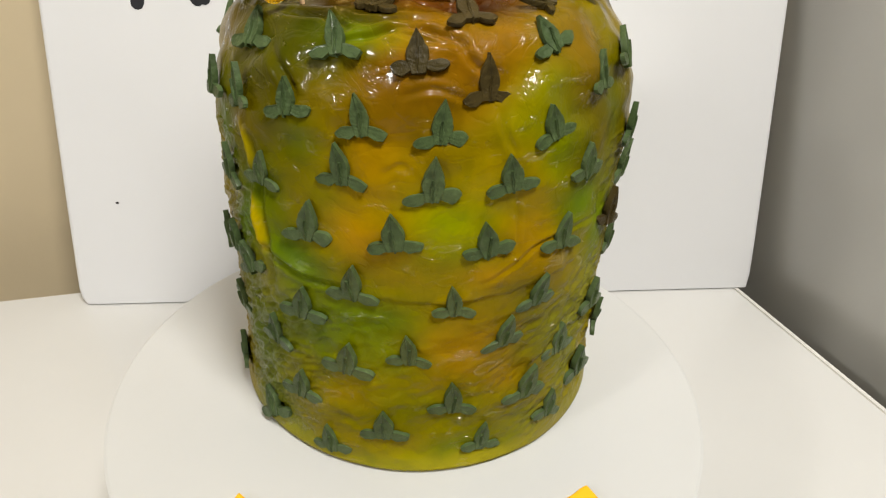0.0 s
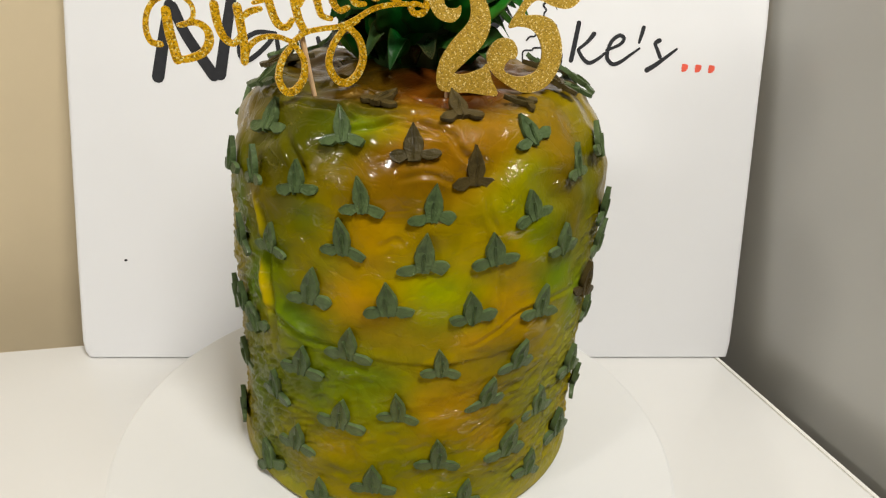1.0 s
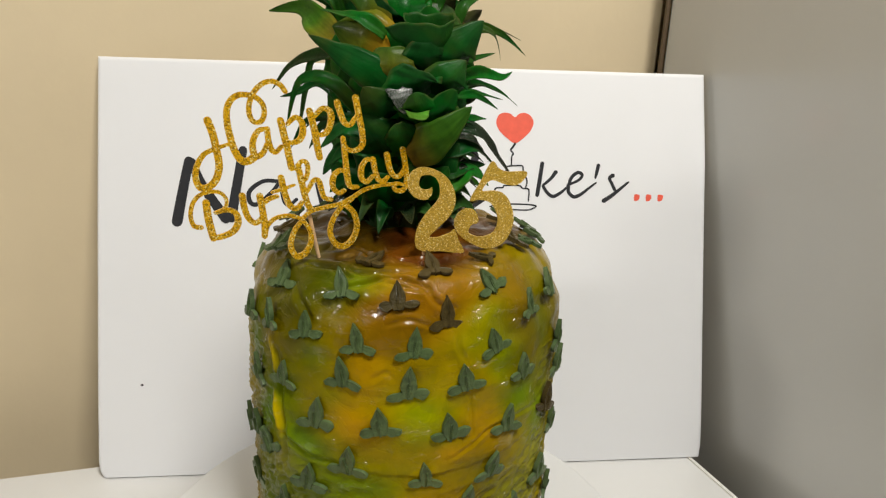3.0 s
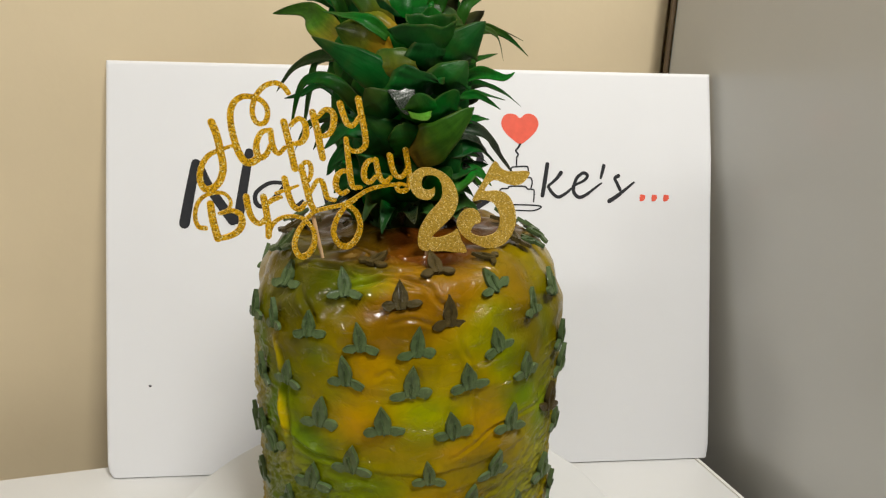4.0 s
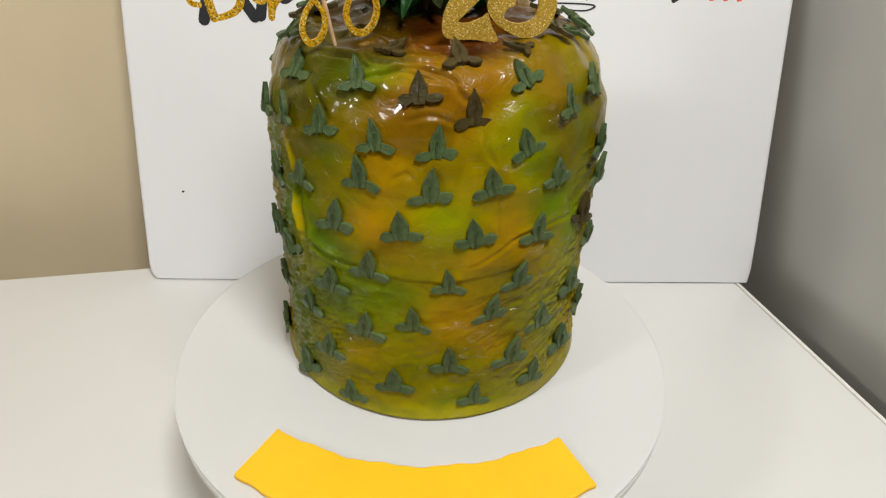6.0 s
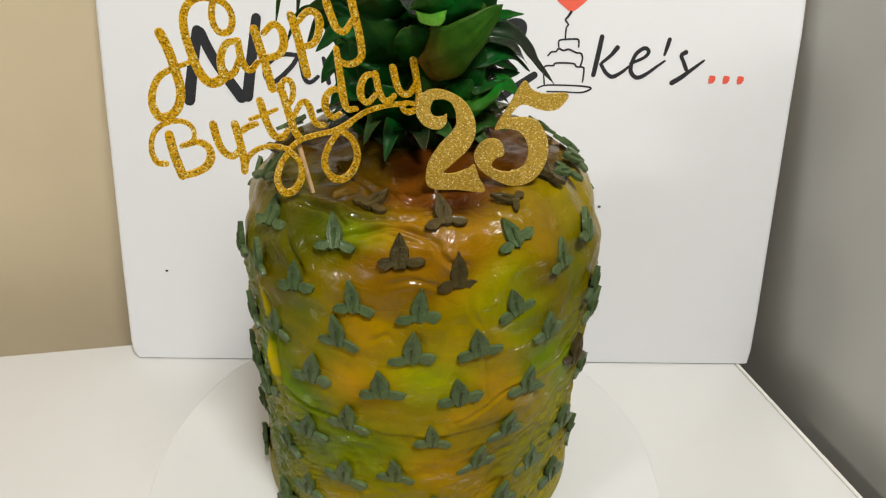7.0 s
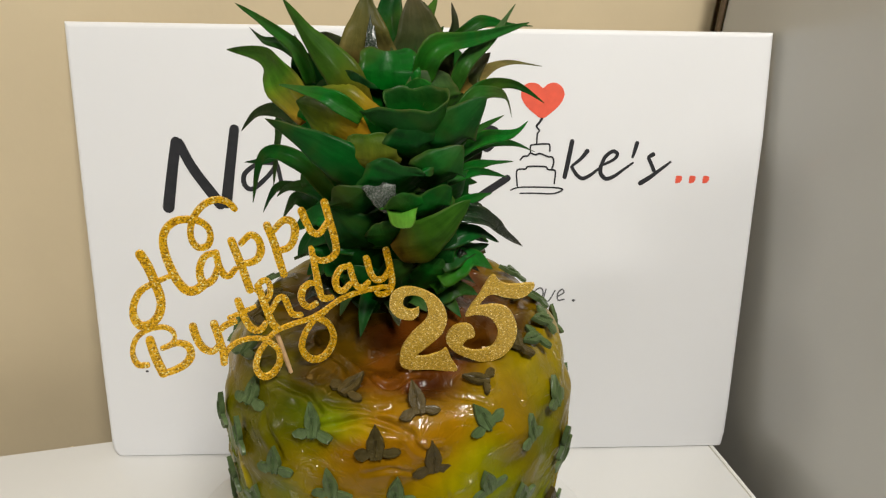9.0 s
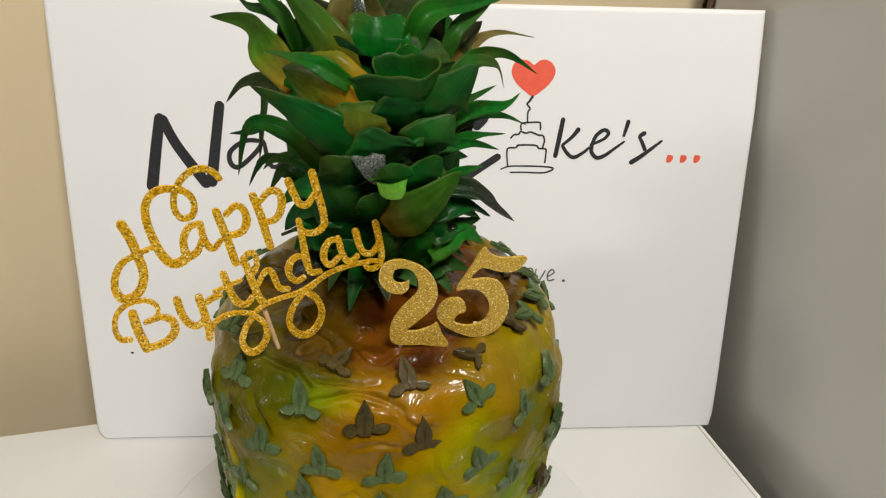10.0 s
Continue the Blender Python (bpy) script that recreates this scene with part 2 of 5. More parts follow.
# ---- building helpers ----


def mesh_of(name, bm, material, smooth=False):
    me = bpy.data.meshes.new(name)
    bm.normal_update()
    bm.to_mesh(me)
    bm.free()
    if smooth:
        me.polygons.foreach_set("use_smooth", [True] * len(me.polygons))
    me.materials.append(material)
    return me


def part(name, bm, material, parent=None, label="", smooth=False):
    me = bm if isinstance(bm, bpy.types.Mesh) else mesh_of(name, bm, material, smooth)
    ob = new(name, me)
    if parent:
        ob.parent = parent
    if label:
        ob["label"] = label
    return ob


def thing(name, m, label, category, group="", kind=""):
    ob = new(name)
    ob.empty_display_size = 0.02
    ob.matrix_world = m
    return tagged(ob, label, category, group, kind)


def box(x0, x1, y0, y1, z0, z1, bevel=0.0, segments=2):
    bm = bmesh.new()
    bmesh.ops.create_cube(bm, size=1)
    for v in bm.verts:
        v.co = ((x0 + x1) / 2 + v.co.x * (x1 - x0), (y0 + y1) / 2 + v.co.y * (y1 - y0), (z0 + z1) / 2 + v.co.z * (z1 - z0))
    if bevel:
        bmesh.ops.bevel(bm, geom=bm.edges[:], offset=bevel, segments=segments, affect="EDGES", profile=0.5)
    return bm


def slab(corners, z0, z1, bevel=0.0, segments=2):
    """An upright prism over a plan polygon."""
    bm = bmesh.new()
    low = [bm.verts.new((x, y, z0)) for x, y in corners]
    high = [bm.verts.new((x, y, z1)) for x, y in corners]
    n = len(corners)
    bm.faces.new(high)
    bm.faces.new(low[::-1])
    for i in range(n):
        bm.faces.new((low[i], low[(i + 1) % n], high[(i + 1) % n], high[i]))
    bmesh.ops.recalc_face_normals(bm, faces=bm.faces[:])
    if bevel:
        bmesh.ops.bevel(bm, geom=bm.edges[:], offset=bevel, segments=segments, affect="EDGES", profile=0.5)
    return bm


def lathe(profile, steps=96):
    """A turned shape about z from (radius, height) pairs, closed at both ends."""
    bm = bmesh.new()
    rings = []
    for r, z in profile:
        if r < 1e-5:
            rings.append([bm.verts.new((0, 0, z))] * steps)
        else:
            rings.append([bm.verts.new((r * math.cos(i * math.tau / steps), r * math.sin(i * math.tau / steps), z)) for i in range(steps)])
    for a, b in zip(rings, rings[1:]):
        for i in range(steps):
            j = (i + 1) % steps
            quad = []
            for v in (a[i], a[j], b[j], b[i]):
                if v not in quad:
                    quad.append(v)
            if len(quad) > 2:
                bm.faces.new(quad)
    bmesh.ops.recalc_face_normals(bm, faces=bm.faces[:])
    return bm


def spline(points, per=7, closed=False):
    """A smooth curve through the points (Catmull-Rom)."""
    p = [Vector(q) for q in points]
    n, out = len(p), []
    for i in range(n if closed else n - 1):
        a, b, c, d = (p[(i + k) % n] if closed else p[min(max(i + k, 0), n - 1)] for k in (-1, 0, 1, 2))
        for k in range(per):
            t = k / per
            out.append(0.5 * (2 * b + (c - a) * t + (2 * a - 5 * b + 4 * c - d) * t * t + (3 * b - a - 3 * c + d) * t**3))
    if not closed:
        out.append(p[-1])
    return out


def ribbon(bm, points, widths, back, front, per=7, slope=-0.0003):
    """A flat pen stroke with round ends, in the plane y = 0, seen from -y; widths at its start, middle and end."""
    c = spline([(x, z) for x, z in points], per)
    n = len(c)
    rows = []
    for i, q in enumerate(c):
        d = (c[min(i + 1, n - 1)] - c[max(i - 1, 0)]).normalized()
        s = i / (n - 1)
        w = widths[0] * (1 - 2 * s) + widths[1] * 2 * s if s < 0.5 else widths[1] * (2 - 2 * s) + widths[2] * (2 * s - 1)
        rows.append((q, d, Vector((-d.y, d.x)), w / 2))
    left, right = [q + k * w for q, d, k, w in rows], [q - k * w for q, d, k, w in rows]
    q, d, k, w = rows[-1]
    cap_end = [q + w * (k * math.cos(a) + d * math.sin(a)) for a in (math.pi / 5, 2 * math.pi / 5, 3 * math.pi / 5, 4 * math.pi / 5)]
    q, d, k, w = rows[0]
    cap_start = [q + w * (k * math.cos(a) - d * math.sin(a)) for a in (math.pi / 5, 2 * math.pi / 5, 3 * math.pi / 5, 4 * math.pi / 5)]
    strip(bm, left, right, back, [front + slope * i / (n - 1) for i in range(n)])
    fan(bm, [left[-1], *cap_end, right[-1]], back, front + slope)
    fan(bm, [left[0], *cap_start, right[0]], back, front)


def strip(bm, left, right, back, front):
    lf, rf = ([bm.verts.new((q.x, y, q.y)) for q, y in zip(side, front)] for side in (left, right))
    lb, rb = ([bm.verts.new((q.x, back, q.y)) for q in side] for side in (left, right))
    for i in range(len(left) - 1):
        bm.faces.new((lf[i], rf[i], rf[i + 1], lf[i + 1]))
        bm.faces.new((lb[i], lb[i + 1], rb[i + 1], rb[i]))
        bm.faces.new((lf[i], lf[i + 1], lb[i + 1], lb[i]))
        bm.faces.new((rf[i], rb[i], rb[i + 1], rf[i + 1]))


def fan(bm, outline, back, front):
    f, b = ([bm.verts.new((q.x, y, q.y)) for q in outline] for y in (front, back))
    bm.faces.new(f)
    bm.faces.new(b[::-1])
    for i in range(len(outline) - 1):
        bm.faces.new((f[i], f[i + 1], b[i + 1], b[i]))


def cut_out(name, outline, thick, material, per=5, bevel=0.0):
    """A flat shape cut from card, in the plane y = 0, from a closed smooth outline."""
    data = bpy.data.curves.new(name, "CURVE")
    data.dimensions, data.fill_mode, data.extrude, data.bevel_depth = "2D", "BOTH", thick / 2, bevel
    c = spline(outline, per, True)
    s = data.splines.new("POLY")
    s.points.add(len(c) - 1)
    for p, q in zip(s.points, c):
        p.co = (q.x, q.y, 0, 1)
    s.use_cyclic_u = True
    ob = bpy.data.objects.new(name, data)
    scene.collection.objects.link(ob)
    me = bpy.data.meshes.new_from_object(ob.evaluated_get(bpy.context.evaluated_depsgraph_get()))
    bpy.data.objects.remove(ob)
    me.transform(Matrix.Rotation(math.pi / 2, 4, "X"))
    me.materials.clear()
    me.materials.append(material)
    return me


# ---- setting: room round the table ----
TURN_WALL = 9.6
WALL_END = 0.0018
room = pose(0.283, 0.213, 0, 0, 0, TURN_WALL)


def room_wall(name, x0, x1, y0, y1, label, material=WALL):
    ob = part(name, box(x0, x1, y0, y1, FLOOR_Z, CEILING_Z), material)
    ob.matrix_world = room
    tagged(ob, label, "wall", kind="structure")


room_wall("wall_back", -3.20, WALL_END, 0.0, 0.12, "matt beige painted wall behind the table")
# unseen wall, added so no stray light leaks in behind the cabinet
room_wall("wall_alcove", WALL_END - 0.1, 1.25, 0.12, 0.24, "unseen beige wall added behind the grey cabinet to stop light leaking in")
# unseen walls added round the room, dark to hold back bounced light
room_wall("wall_left", -3.32, -3.20, -2.9, 0.12, "unseen side wall, dark brown to cut bounce light", DIM)
room_wall("wall_right", 1.25, 1.37, -2.9, 0.24, "unseen wall beyond the grey cabinet, dark brown to cut bounce light", DIM)
room_wall("wall_front", -3.20, 1.25, -2.9, -2.78, "unseen wall across the room, dark brown to cut bounce light", DIM)
# floor and ceiling are out of view, dulled for the same low bounce
for name, z0, z1, material, label in (("floor", FLOOR_Z - 0.1, FLOOR_Z, FLOOR, "unseen dull grey floor, darkened to cut bounce light"), ("ceiling", CEILING_Z, CEILING_Z + 0.1, CEIL, "unseen flat ceiling, dulled to cut bounce light")):
    ob = part(name, box(-3.32, 1.37, -2.9, 0.24, z0, z1), material)
    ob.matrix_world = room
    tagged(ob, label, name, kind="structure")

# table: its back edge and side edge stand nearly square to each other
BACK_CORNER, FRONT_CORNER = Vector((0.2568, 0.1158, 0)), Vector((0.4570, -0.76, 0))
TABLE_PLAN = [(-1.05, -0.103), BACK_CORNER.xy, FRONT_CORNER.xy, (-0.90, -0.99)]
table = thing("table", Matrix(), "glossy white laminate table pushed near the wall", "table")
part("tabletop", slab(TABLE_PLAN, -0.036, 0.0, 0.0012), TABLE, table)
side = (FRONT_CORNER - BACK_CORNER).normalized()
for shift, thick, top, material, name in ((0.0004, 0.0008, -0.0006, GAP, "joint_line"), (0.0024, 0.0036, 0.0003, EDGE, "edge_band")):
    out = Vector((-side.y, side.x, 0))
    a = BACK_CORNER + out * shift
    b = FRONT_CORNER + out * shift
    part(name, slab([(a - out * thick / 2).xy, (b - out * thick / 2).xy, (b + out * thick / 2).xy, (a + out * thick / 2).xy], -0.034, top, 0.0002, 1), material, table)
for x, y in ((-0.95, -0.16), (0.18, 0.04), (0.37, -0.72), (-0.84, -0.92)):
    part("leg", box(x - 0.025, x + 0.025, y - 0.025, y + 0.025, FLOOR_Z, -0.036, 0.002), TABLE, table)

# tall grey cabinet beside the table: one plain side faces it
cabinet = thing("tall_cabinet", pose(0.2785, 0.1805, 0, 0, 0, 13.6), "tall cabinet with a smooth satin grey side panel", "cabinet")
part("side_panel", box(0, 0.018, -0.66, -0.004, FLOOR_Z + 0.02, 1.15, 0.0015), CABINET, cabinet)
part("body", box(0.018, 0.60, -0.64, -0.004, FLOOR_Z + 0.02, 1.15, 0.001), CABINET, cabinet)
part("door", box(0.0, 0.60, -0.684, -0.662, FLOOR_Z + 0.06, 1.15, 0.002), CABINET, cabinet)
part("plinth", box(0.02, 0.58, -0.62, -0.02, FLOOR_Z, FLOOR_Z + 0.02), GAP, cabinet)
# dark strip stands in for the shaded gap between cabinet and wall
part("filler_strip", box(-0.0042, 0.0, -0.003, 0.001, FLOOR_Z + 0.02, 1.15, 0.0006), SHADE_STRIP, cabinet, "narrow dark strip standing in for the shaded gap at the wall")

# ---- printed board leaning on the wall ----
BOARD_LEAN, BOARD_THICK = 14.9, 0.009
board = thing("sign_board", pose(0, 0, 0.0016, -BOARD_LEAN, 0, 0), "white printed card board leaning against the wall", "sign board")
# its outline: slightly bowed sides, knocked lower corners
BOARD_LEFT = [(-0.2998, 0.0), (-0.3028, 0.005), (-0.3042, 0.014), (-0.3040, 0.085), (-0.3022, 0.245), (-0.2995, 0.3955)]
BOARD_RIGHT = [(0.2916, 0.3975), (0.2954, 0.310), (0.2958, 0.245), (0.2974, 0.10), (0.2980, 0.05), (0.2978, 0.013), (0.2960, 0.0)]
panel = slab(BOARD_LEFT + BOARD_RIGHT, 0.0, BOARD_THICK)
bmesh.ops.transform(panel, matrix=Matrix(((1, 0, 0, 0), (0, 0, 1, 0), (0, 1, 0, 0), (0, 0, 0, 1))), verts=panel.verts[:])
bmesh.ops.recalc_face_normals(panel, faces=panel.faces[:])
rims = [e for e in panel.edges if all(v.co.y < 1e-6 for v in e.verts) and not all(v.co.z < 1e-6 for v in e.verts)]
bmesh.ops.bevel(panel, geom=rims, offset=0.0042, segments=4, affect="EDGES", profile=0.5)
part("panel", panel, CARD, board)


def print_strokes(name, strokes, material, label, raise_mm=0.25):
    """Flat ink strokes, centimetres on the board: points, then widths."""
    bm = bmesh.new()
    for i, (points, widths) in enumerate(strokes):
        lift = -(raise_mm + 0.05 * i) / 1000
        ribbon(bm, [(x / 100, z / 100) for x, z in points], [w / 100 for w in widths], -0.0001, lift, slope=-0.0001)
    part(name, bm, material, board, label)


# the maker's mark: plain slanted bars and loops in its colours
print_strokes("tall_bar", [([(-22.96, 24.3), (-22.4, 27.3), (-21.85, 30.0)], (1.0, 0.92, 0.85))], INK, "thick slanted black bar")
print_strokes("tall_bar", [([(-17.98, 24.7), (-17.47, 27.8), (-16.9, 31.1)], (0.95, 0.88, 0.8))], INK, "thick slanted black bar")
print_strokes("diagonal_bar", [([(-21.6, 29.9), (-20.6, 27.7), (-18.5, 24.6)], (0.8, 0.86, 0.95))], INK, "thick slanted black bar")
print_strokes("loop", [([(-13.6, 28.2), (-15.0, 28.2), (-16.25, 27.3), (-16.3, 26.3), (-15.6, 26.0), (-14.2, 27.2), (-13.5, 28.2)], (0.36, 0.44, 0.36))], INK, "small black loop")
print_strokes("short_bar", [([(-13.4, 28.0), (-13.1, 26.4), (-12.6, 26.0), (-11.9, 26.5)], (0.34, 0.4, 0.3))], INK, "short black bar")
print_strokes("short_bar", [([(-11.4, 28.0), (-11.0, 26.0)], (0.34, 0.4, 0.4))], INK, "short black bar")
print_strokes("short_bar", [([(-10.0, 28.0), (-9.5, 26.0)], (0.34, 0.4, 0.4))], INK, "short black bar")
print_strokes("curved_bar", [([(2.3, 27.8), (2.5, 25.7), (3.7, 25.15), (4.8, 25.85), (6.6, 27.05)], (0.5, 0.7, 0.62))], INK, "curved black bar")
print_strokes("curved_bar", [([(2.9, 29.8), (4.2, 31.2), (5.3, 31.2), (5.3, 30.4), (4.7, 29.75)], (0.5, 0.7, 0.85))], INK, "curved black bar")
print_strokes("slanted_bar", [([(11.73, 27.2), (11.95, 28.6), (12.2, 30.35)], (0.40, 0.42, 0.40))], INK, "slim slanted black bar")
print_strokes("short_bar", [([(12.35, 28.2), (13.1, 28.85), (13.6, 29.5)], (0.26, 0.32, 0.42))], INK, "short black bar")
print_strokes("curved_bar", [([(12.3, 28.1), (12.8, 27.4), (13.4, 27.08), (14.2, 27.5), (14.7, 27.95)], (0.30, 0.36, 0.22))], INK, "curved black bar")
print_strokes("loop", [([(14.85, 28.2), (16.0, 28.75), (16.33, 29.25), (15.9, 29.5), (15.25, 29.0), (14.95, 28.2)], (0.24, 0.34, 0.34))], INK, "small black loop")
print_strokes("curved_bar", [([(14.92, 28.1), (14.97, 27.5), (15.5, 27.06), (16.2, 27.3), (17.0, 27.9), (17.8, 28.5)], (0.36, 0.36, 0.18))], INK, "curved black bar")
print_strokes("short_bar", [([(18.02, 30.25), (17.87, 29.6), (17.72, 29.0)], (0.38, 0.34, 0.22))], INK, "short black bar")
print_strokes("short_bar", [([(19.55, 29.25), (19.2, 28.98), (19.45, 28.45), (19.75, 27.85)], (0.42, 0.30, 0.34))], INK, "short black bar")
print_strokes("slanted_bar", [([(18.65, 26.7), (19.5, 27.25), (21.2, 28.6)], (0.46, 0.40, 0.20))], INK, "slim slanted black bar")
for x in (22.13, 23.38, 24.63):
    print_strokes("dot", [([(x - 0.16, 27.26), (x + 0.16, 27.22)], (0.26, 0.28, 0.26)), ([(x - 0.18, 27.04), (x + 0.14, 27.04)], (0.3, 0.3, 0.3)), ([(x - 0.18, 26.82), (x + 0.08, 26.86)], (0.26, 0.24, 0.2))], INKRED, "small red dot")
print_strokes("faint_bar", [([(9.5, 16.4), (9.9, 16.75), (10.25, 16.75), (10.4, 16.2), (10.1, 15.7)], (0.12, 0.14, 0.12)), ([(10.66, 16.7), (10.5, 15.75), (10.95, 15.55), (11.5, 16.55)], (0.12, 0.14, 0.12)), ([(11.8, 16.0), (12.35, 16.35), (12.15, 16.68), (11.78, 16.26), (11.85, 15.62), (12.4, 15.7)], (0.12, 0.14, 0.12)), ([(13.26, 15.58), (13.34, 15.58)], (0.22, 0.22, 0.22))], INKGREY, "thin grey unreadable script")
print_strokes("speck", [([(-26.35, 8.80), (-26.25, 8.80)], (0.18, 0.18, 0.18))], INK, "tiny black speck")
# little tiered cake with a heart, in thin line
print_strokes("cake_outline", [
    ([(6.94, 25.98), (7.5, 26.2), (8.4, 26.27), (10.7, 26.24), (11.6, 26.1), (11.3, 25.84), (10.6, 25.68), (9.1, 25.72), (7.8, 25.71)], (0.12, 0.15, 0.12)),
    ([(7.52, 26.35), (7.40, 27.5), (7.57, 27.84), (8.2, 27.89), (8.45, 28.1), (9.9, 28.1), (10.2, 27.85), (10.78, 27.8), (10.88, 27.5), (10.83, 26.6)], (0.14, 0.15, 0.14)),
    ([(7.69, 28.69), (7.95, 28.99), (8.35, 29.05), (8.55, 29.28), (9.0, 29.15), (9.42, 29.25), (10.1, 29.0), (10.52, 28.94), (10.67, 28.5), (10.55, 27.95)], (0.14, 0.15, 0.14)),
    ([(8.56, 29.4), (8.54, 29.9), (8.9, 30.04), (10.05, 30.1), (10.24, 29.9), (10.26, 29.47)], (0.13, 0.14, 0.13)),
    ([(9.07, 30.14), (9.08, 30.95), (9.24, 31.25), (8.98, 31.62), (9.18, 31.9), (9.41, 32.26)], (0.13, 0.15, 0.22)),
], INK, "thin black drawn cake")
heart = [(9.43, 32.29), (10.22, 32.80), (10.95, 33.54), (11.26, 34.33), (11.0, 34.98), (10.42, 35.31), (9.84, 35.22), (9.37, 34.87), (8.92, 35.19), (8.27, 35.28), (7.7, 34.99), (7.50, 34.2), (7.93, 33.38), (8.72, 32.69)]
me = cut_out("heart", [(x / 100, z / 100) for x, z in heart], 0.0006, INKRED)
part("heart", me, INKRED, board, "red heart shape")

# ---- cake drum, turntable and plaque ----
DRUM_X, DRUM_Y, DRUM_R, DRUM_TOP = -0.0344, -0.2060, 0.1562, 0.0954
turntable = thing("turntable", pose(DRUM_X, DRUM_Y, 0), "white plastic cake turntable under the cake drum", "turntable")
part("base", lathe([(0, 0.0), (0.082, 0.0), (0.085, 0.003), (0.085, 0.008), (0.070, 0.014), (0.034, 0.022), (0, 0.022)]), TURN, turntable, smooth=False)
part("neck", lathe([(0, 0.022), (0.030, 0.022), (0.026, 0.045), (0.032, 0.068), (0, 0.068)]), TURN, turntable)
part("plate", lathe([(0, 0.068), (0.11, 0.068), (0.138, 0.076), (0.140, 0.079), (0.139, 0.0827), (0, 0.0827)]), TURN, turntable)

drum = thing("cake_drum", pose(DRUM_X, DRUM_Y, 0.083), "round white cake drum with a silver foil edge", "cake board")
H = DRUM_TOP - 0.083
part("board", lathe([(0, 0.0), (DRUM_R - 0.0016, 0.0), (DRUM_R - 0.0016, H - 0.0020), (DRUM_R, H - 0.0018), (DRUM_R - 0.0002, H - 0.0005), (DRUM_R - 0.0016, H), (0, H)], 160), DRUM, drum)
part("foil_ribbon", lathe([(DRUM_R - 0.0016, 0.0003), (DRUM_R - 0.0008, 0.0006), (DRUM_R - 0.0006, H / 2), (DRUM_R - 0.0008, H - 0.0024), (DRUM_R - 0.0016, H - 0.0022)], 160), FOIL, drum, "reflective silver foil ribbon", smooth=True)


def plaque_mesh():
    """A curved fondant banner round the front of the cake, with soft corners."""
    r0, r1, half, n, thick = 0.142, 0.180, math.radians(33.5), 40, 0.0034
    pts = []
    for i in range(n + 1):
        a = -half + 2 * half * i / n
        pts.append((r0, a))
    for i in range(n + 1):
        a = half - 2 * half * i / n
        pts.append((r1 - 0.002 * (a / half) ** 2, a * 0.955))
    corners = []
    for i, (r, a) in enumerate(pts):
        wob = 0.0007 * math.sin(i * 0.7) + 0.0004 * math.sin(i * 1.9)
        corners.append(((r + wob) * math.sin(a), -(r + wob) * math.cos(a)))
    return slab(corners, 0.0, thick, 0.0011, 3)


plaque = part("fondant_plaque", plaque_mesh(), PLAQUE)
plaque.matrix_world = pose(-0.0322, -0.1677, DRUM_TOP + 0.0002, 0, 0, -2.2)
tagged(plaque, "bright yellow curved fondant plaque lying on the cake drum", "cake plaque")

# ---- the cake ----
CAKE_X, CAKE_Y, CAKE_Z, CAKE_H = -0.0285, -0.179, DRUM_TOP + 0.0002, 0.2076
SHOULDER = 0.1396


def cake_radius(z):
    """Radius of the cake at a height above its foot."""
    if z <= SHOULDER:
        return 0.0942 + 0.0026 * (max(0.0, 0.03 - z) / 0.03) ** 2
    u = min(1.0, (z - SHOULDER) / (CAKE_H - SHOULDER))
    return 0.045 + 0.0495 * (1 - u**2.5) ** 0.4


def top_dip(r):
    """The top sinks a little towards the crown."""
    t = min(1.0, max(0.0, (0.080 - r) / 0.022))
    return 0.0055 * t * t * (3 - 2 * t)


def skin_profile():
    """Radius and height pairs from the foot up over the shoulder to the middle."""
    out = [(cake_radius(SHOULDER * i / 140), SHOULDER * i / 140) for i in range(141)]
    for i in range(1, 111):
        a = math.pi / 2 * i / 110
        u = math.sin(a) ** 0.8
        out.append((cake_radius(SHOULDER + u * (CAKE_H - SHOULDER)), SHOULDER + u * (CAKE_H - SHOULDER)))
    for i in range(1, 13):
        out.append((0.045 * (1 - i / 12), CAKE_H + 0.0012 * math.sin(i / 12 * math.pi / 2)))
    return [(r, z - top_dip(r)) for r, z in out]


# airbrush colours; the grey-green one paints a pale sheen onto the lower flanks
YELLOW, MUSTARD, GREEN, LIME, OLIVE = (0.37, 0.285, 0.0002), (0.22, 0.150, 0.0002), (0.088, 0.165, 0.0002), (0.14, 0.32, 0.0002), (0.035, 0.046, 0.0005)
FOOT_LIT, BROWN, ORANGE, RUST, GREY_SHEEN = (0.46, 0.37, 0.02), (0.17, 0.075, 0.001), (0.30, 0.11, 0.003), (0.080, 0.018, 0.003), (0.185, 0.20, 0.030)
FRESH, AMBER, MOSS, UMBER = (0.050, 0.165, 0.0002), (0.46, 0.24, 0.0002), (0.13, 0.135, 0.0002), (0.13, 0.080, 0.0005)
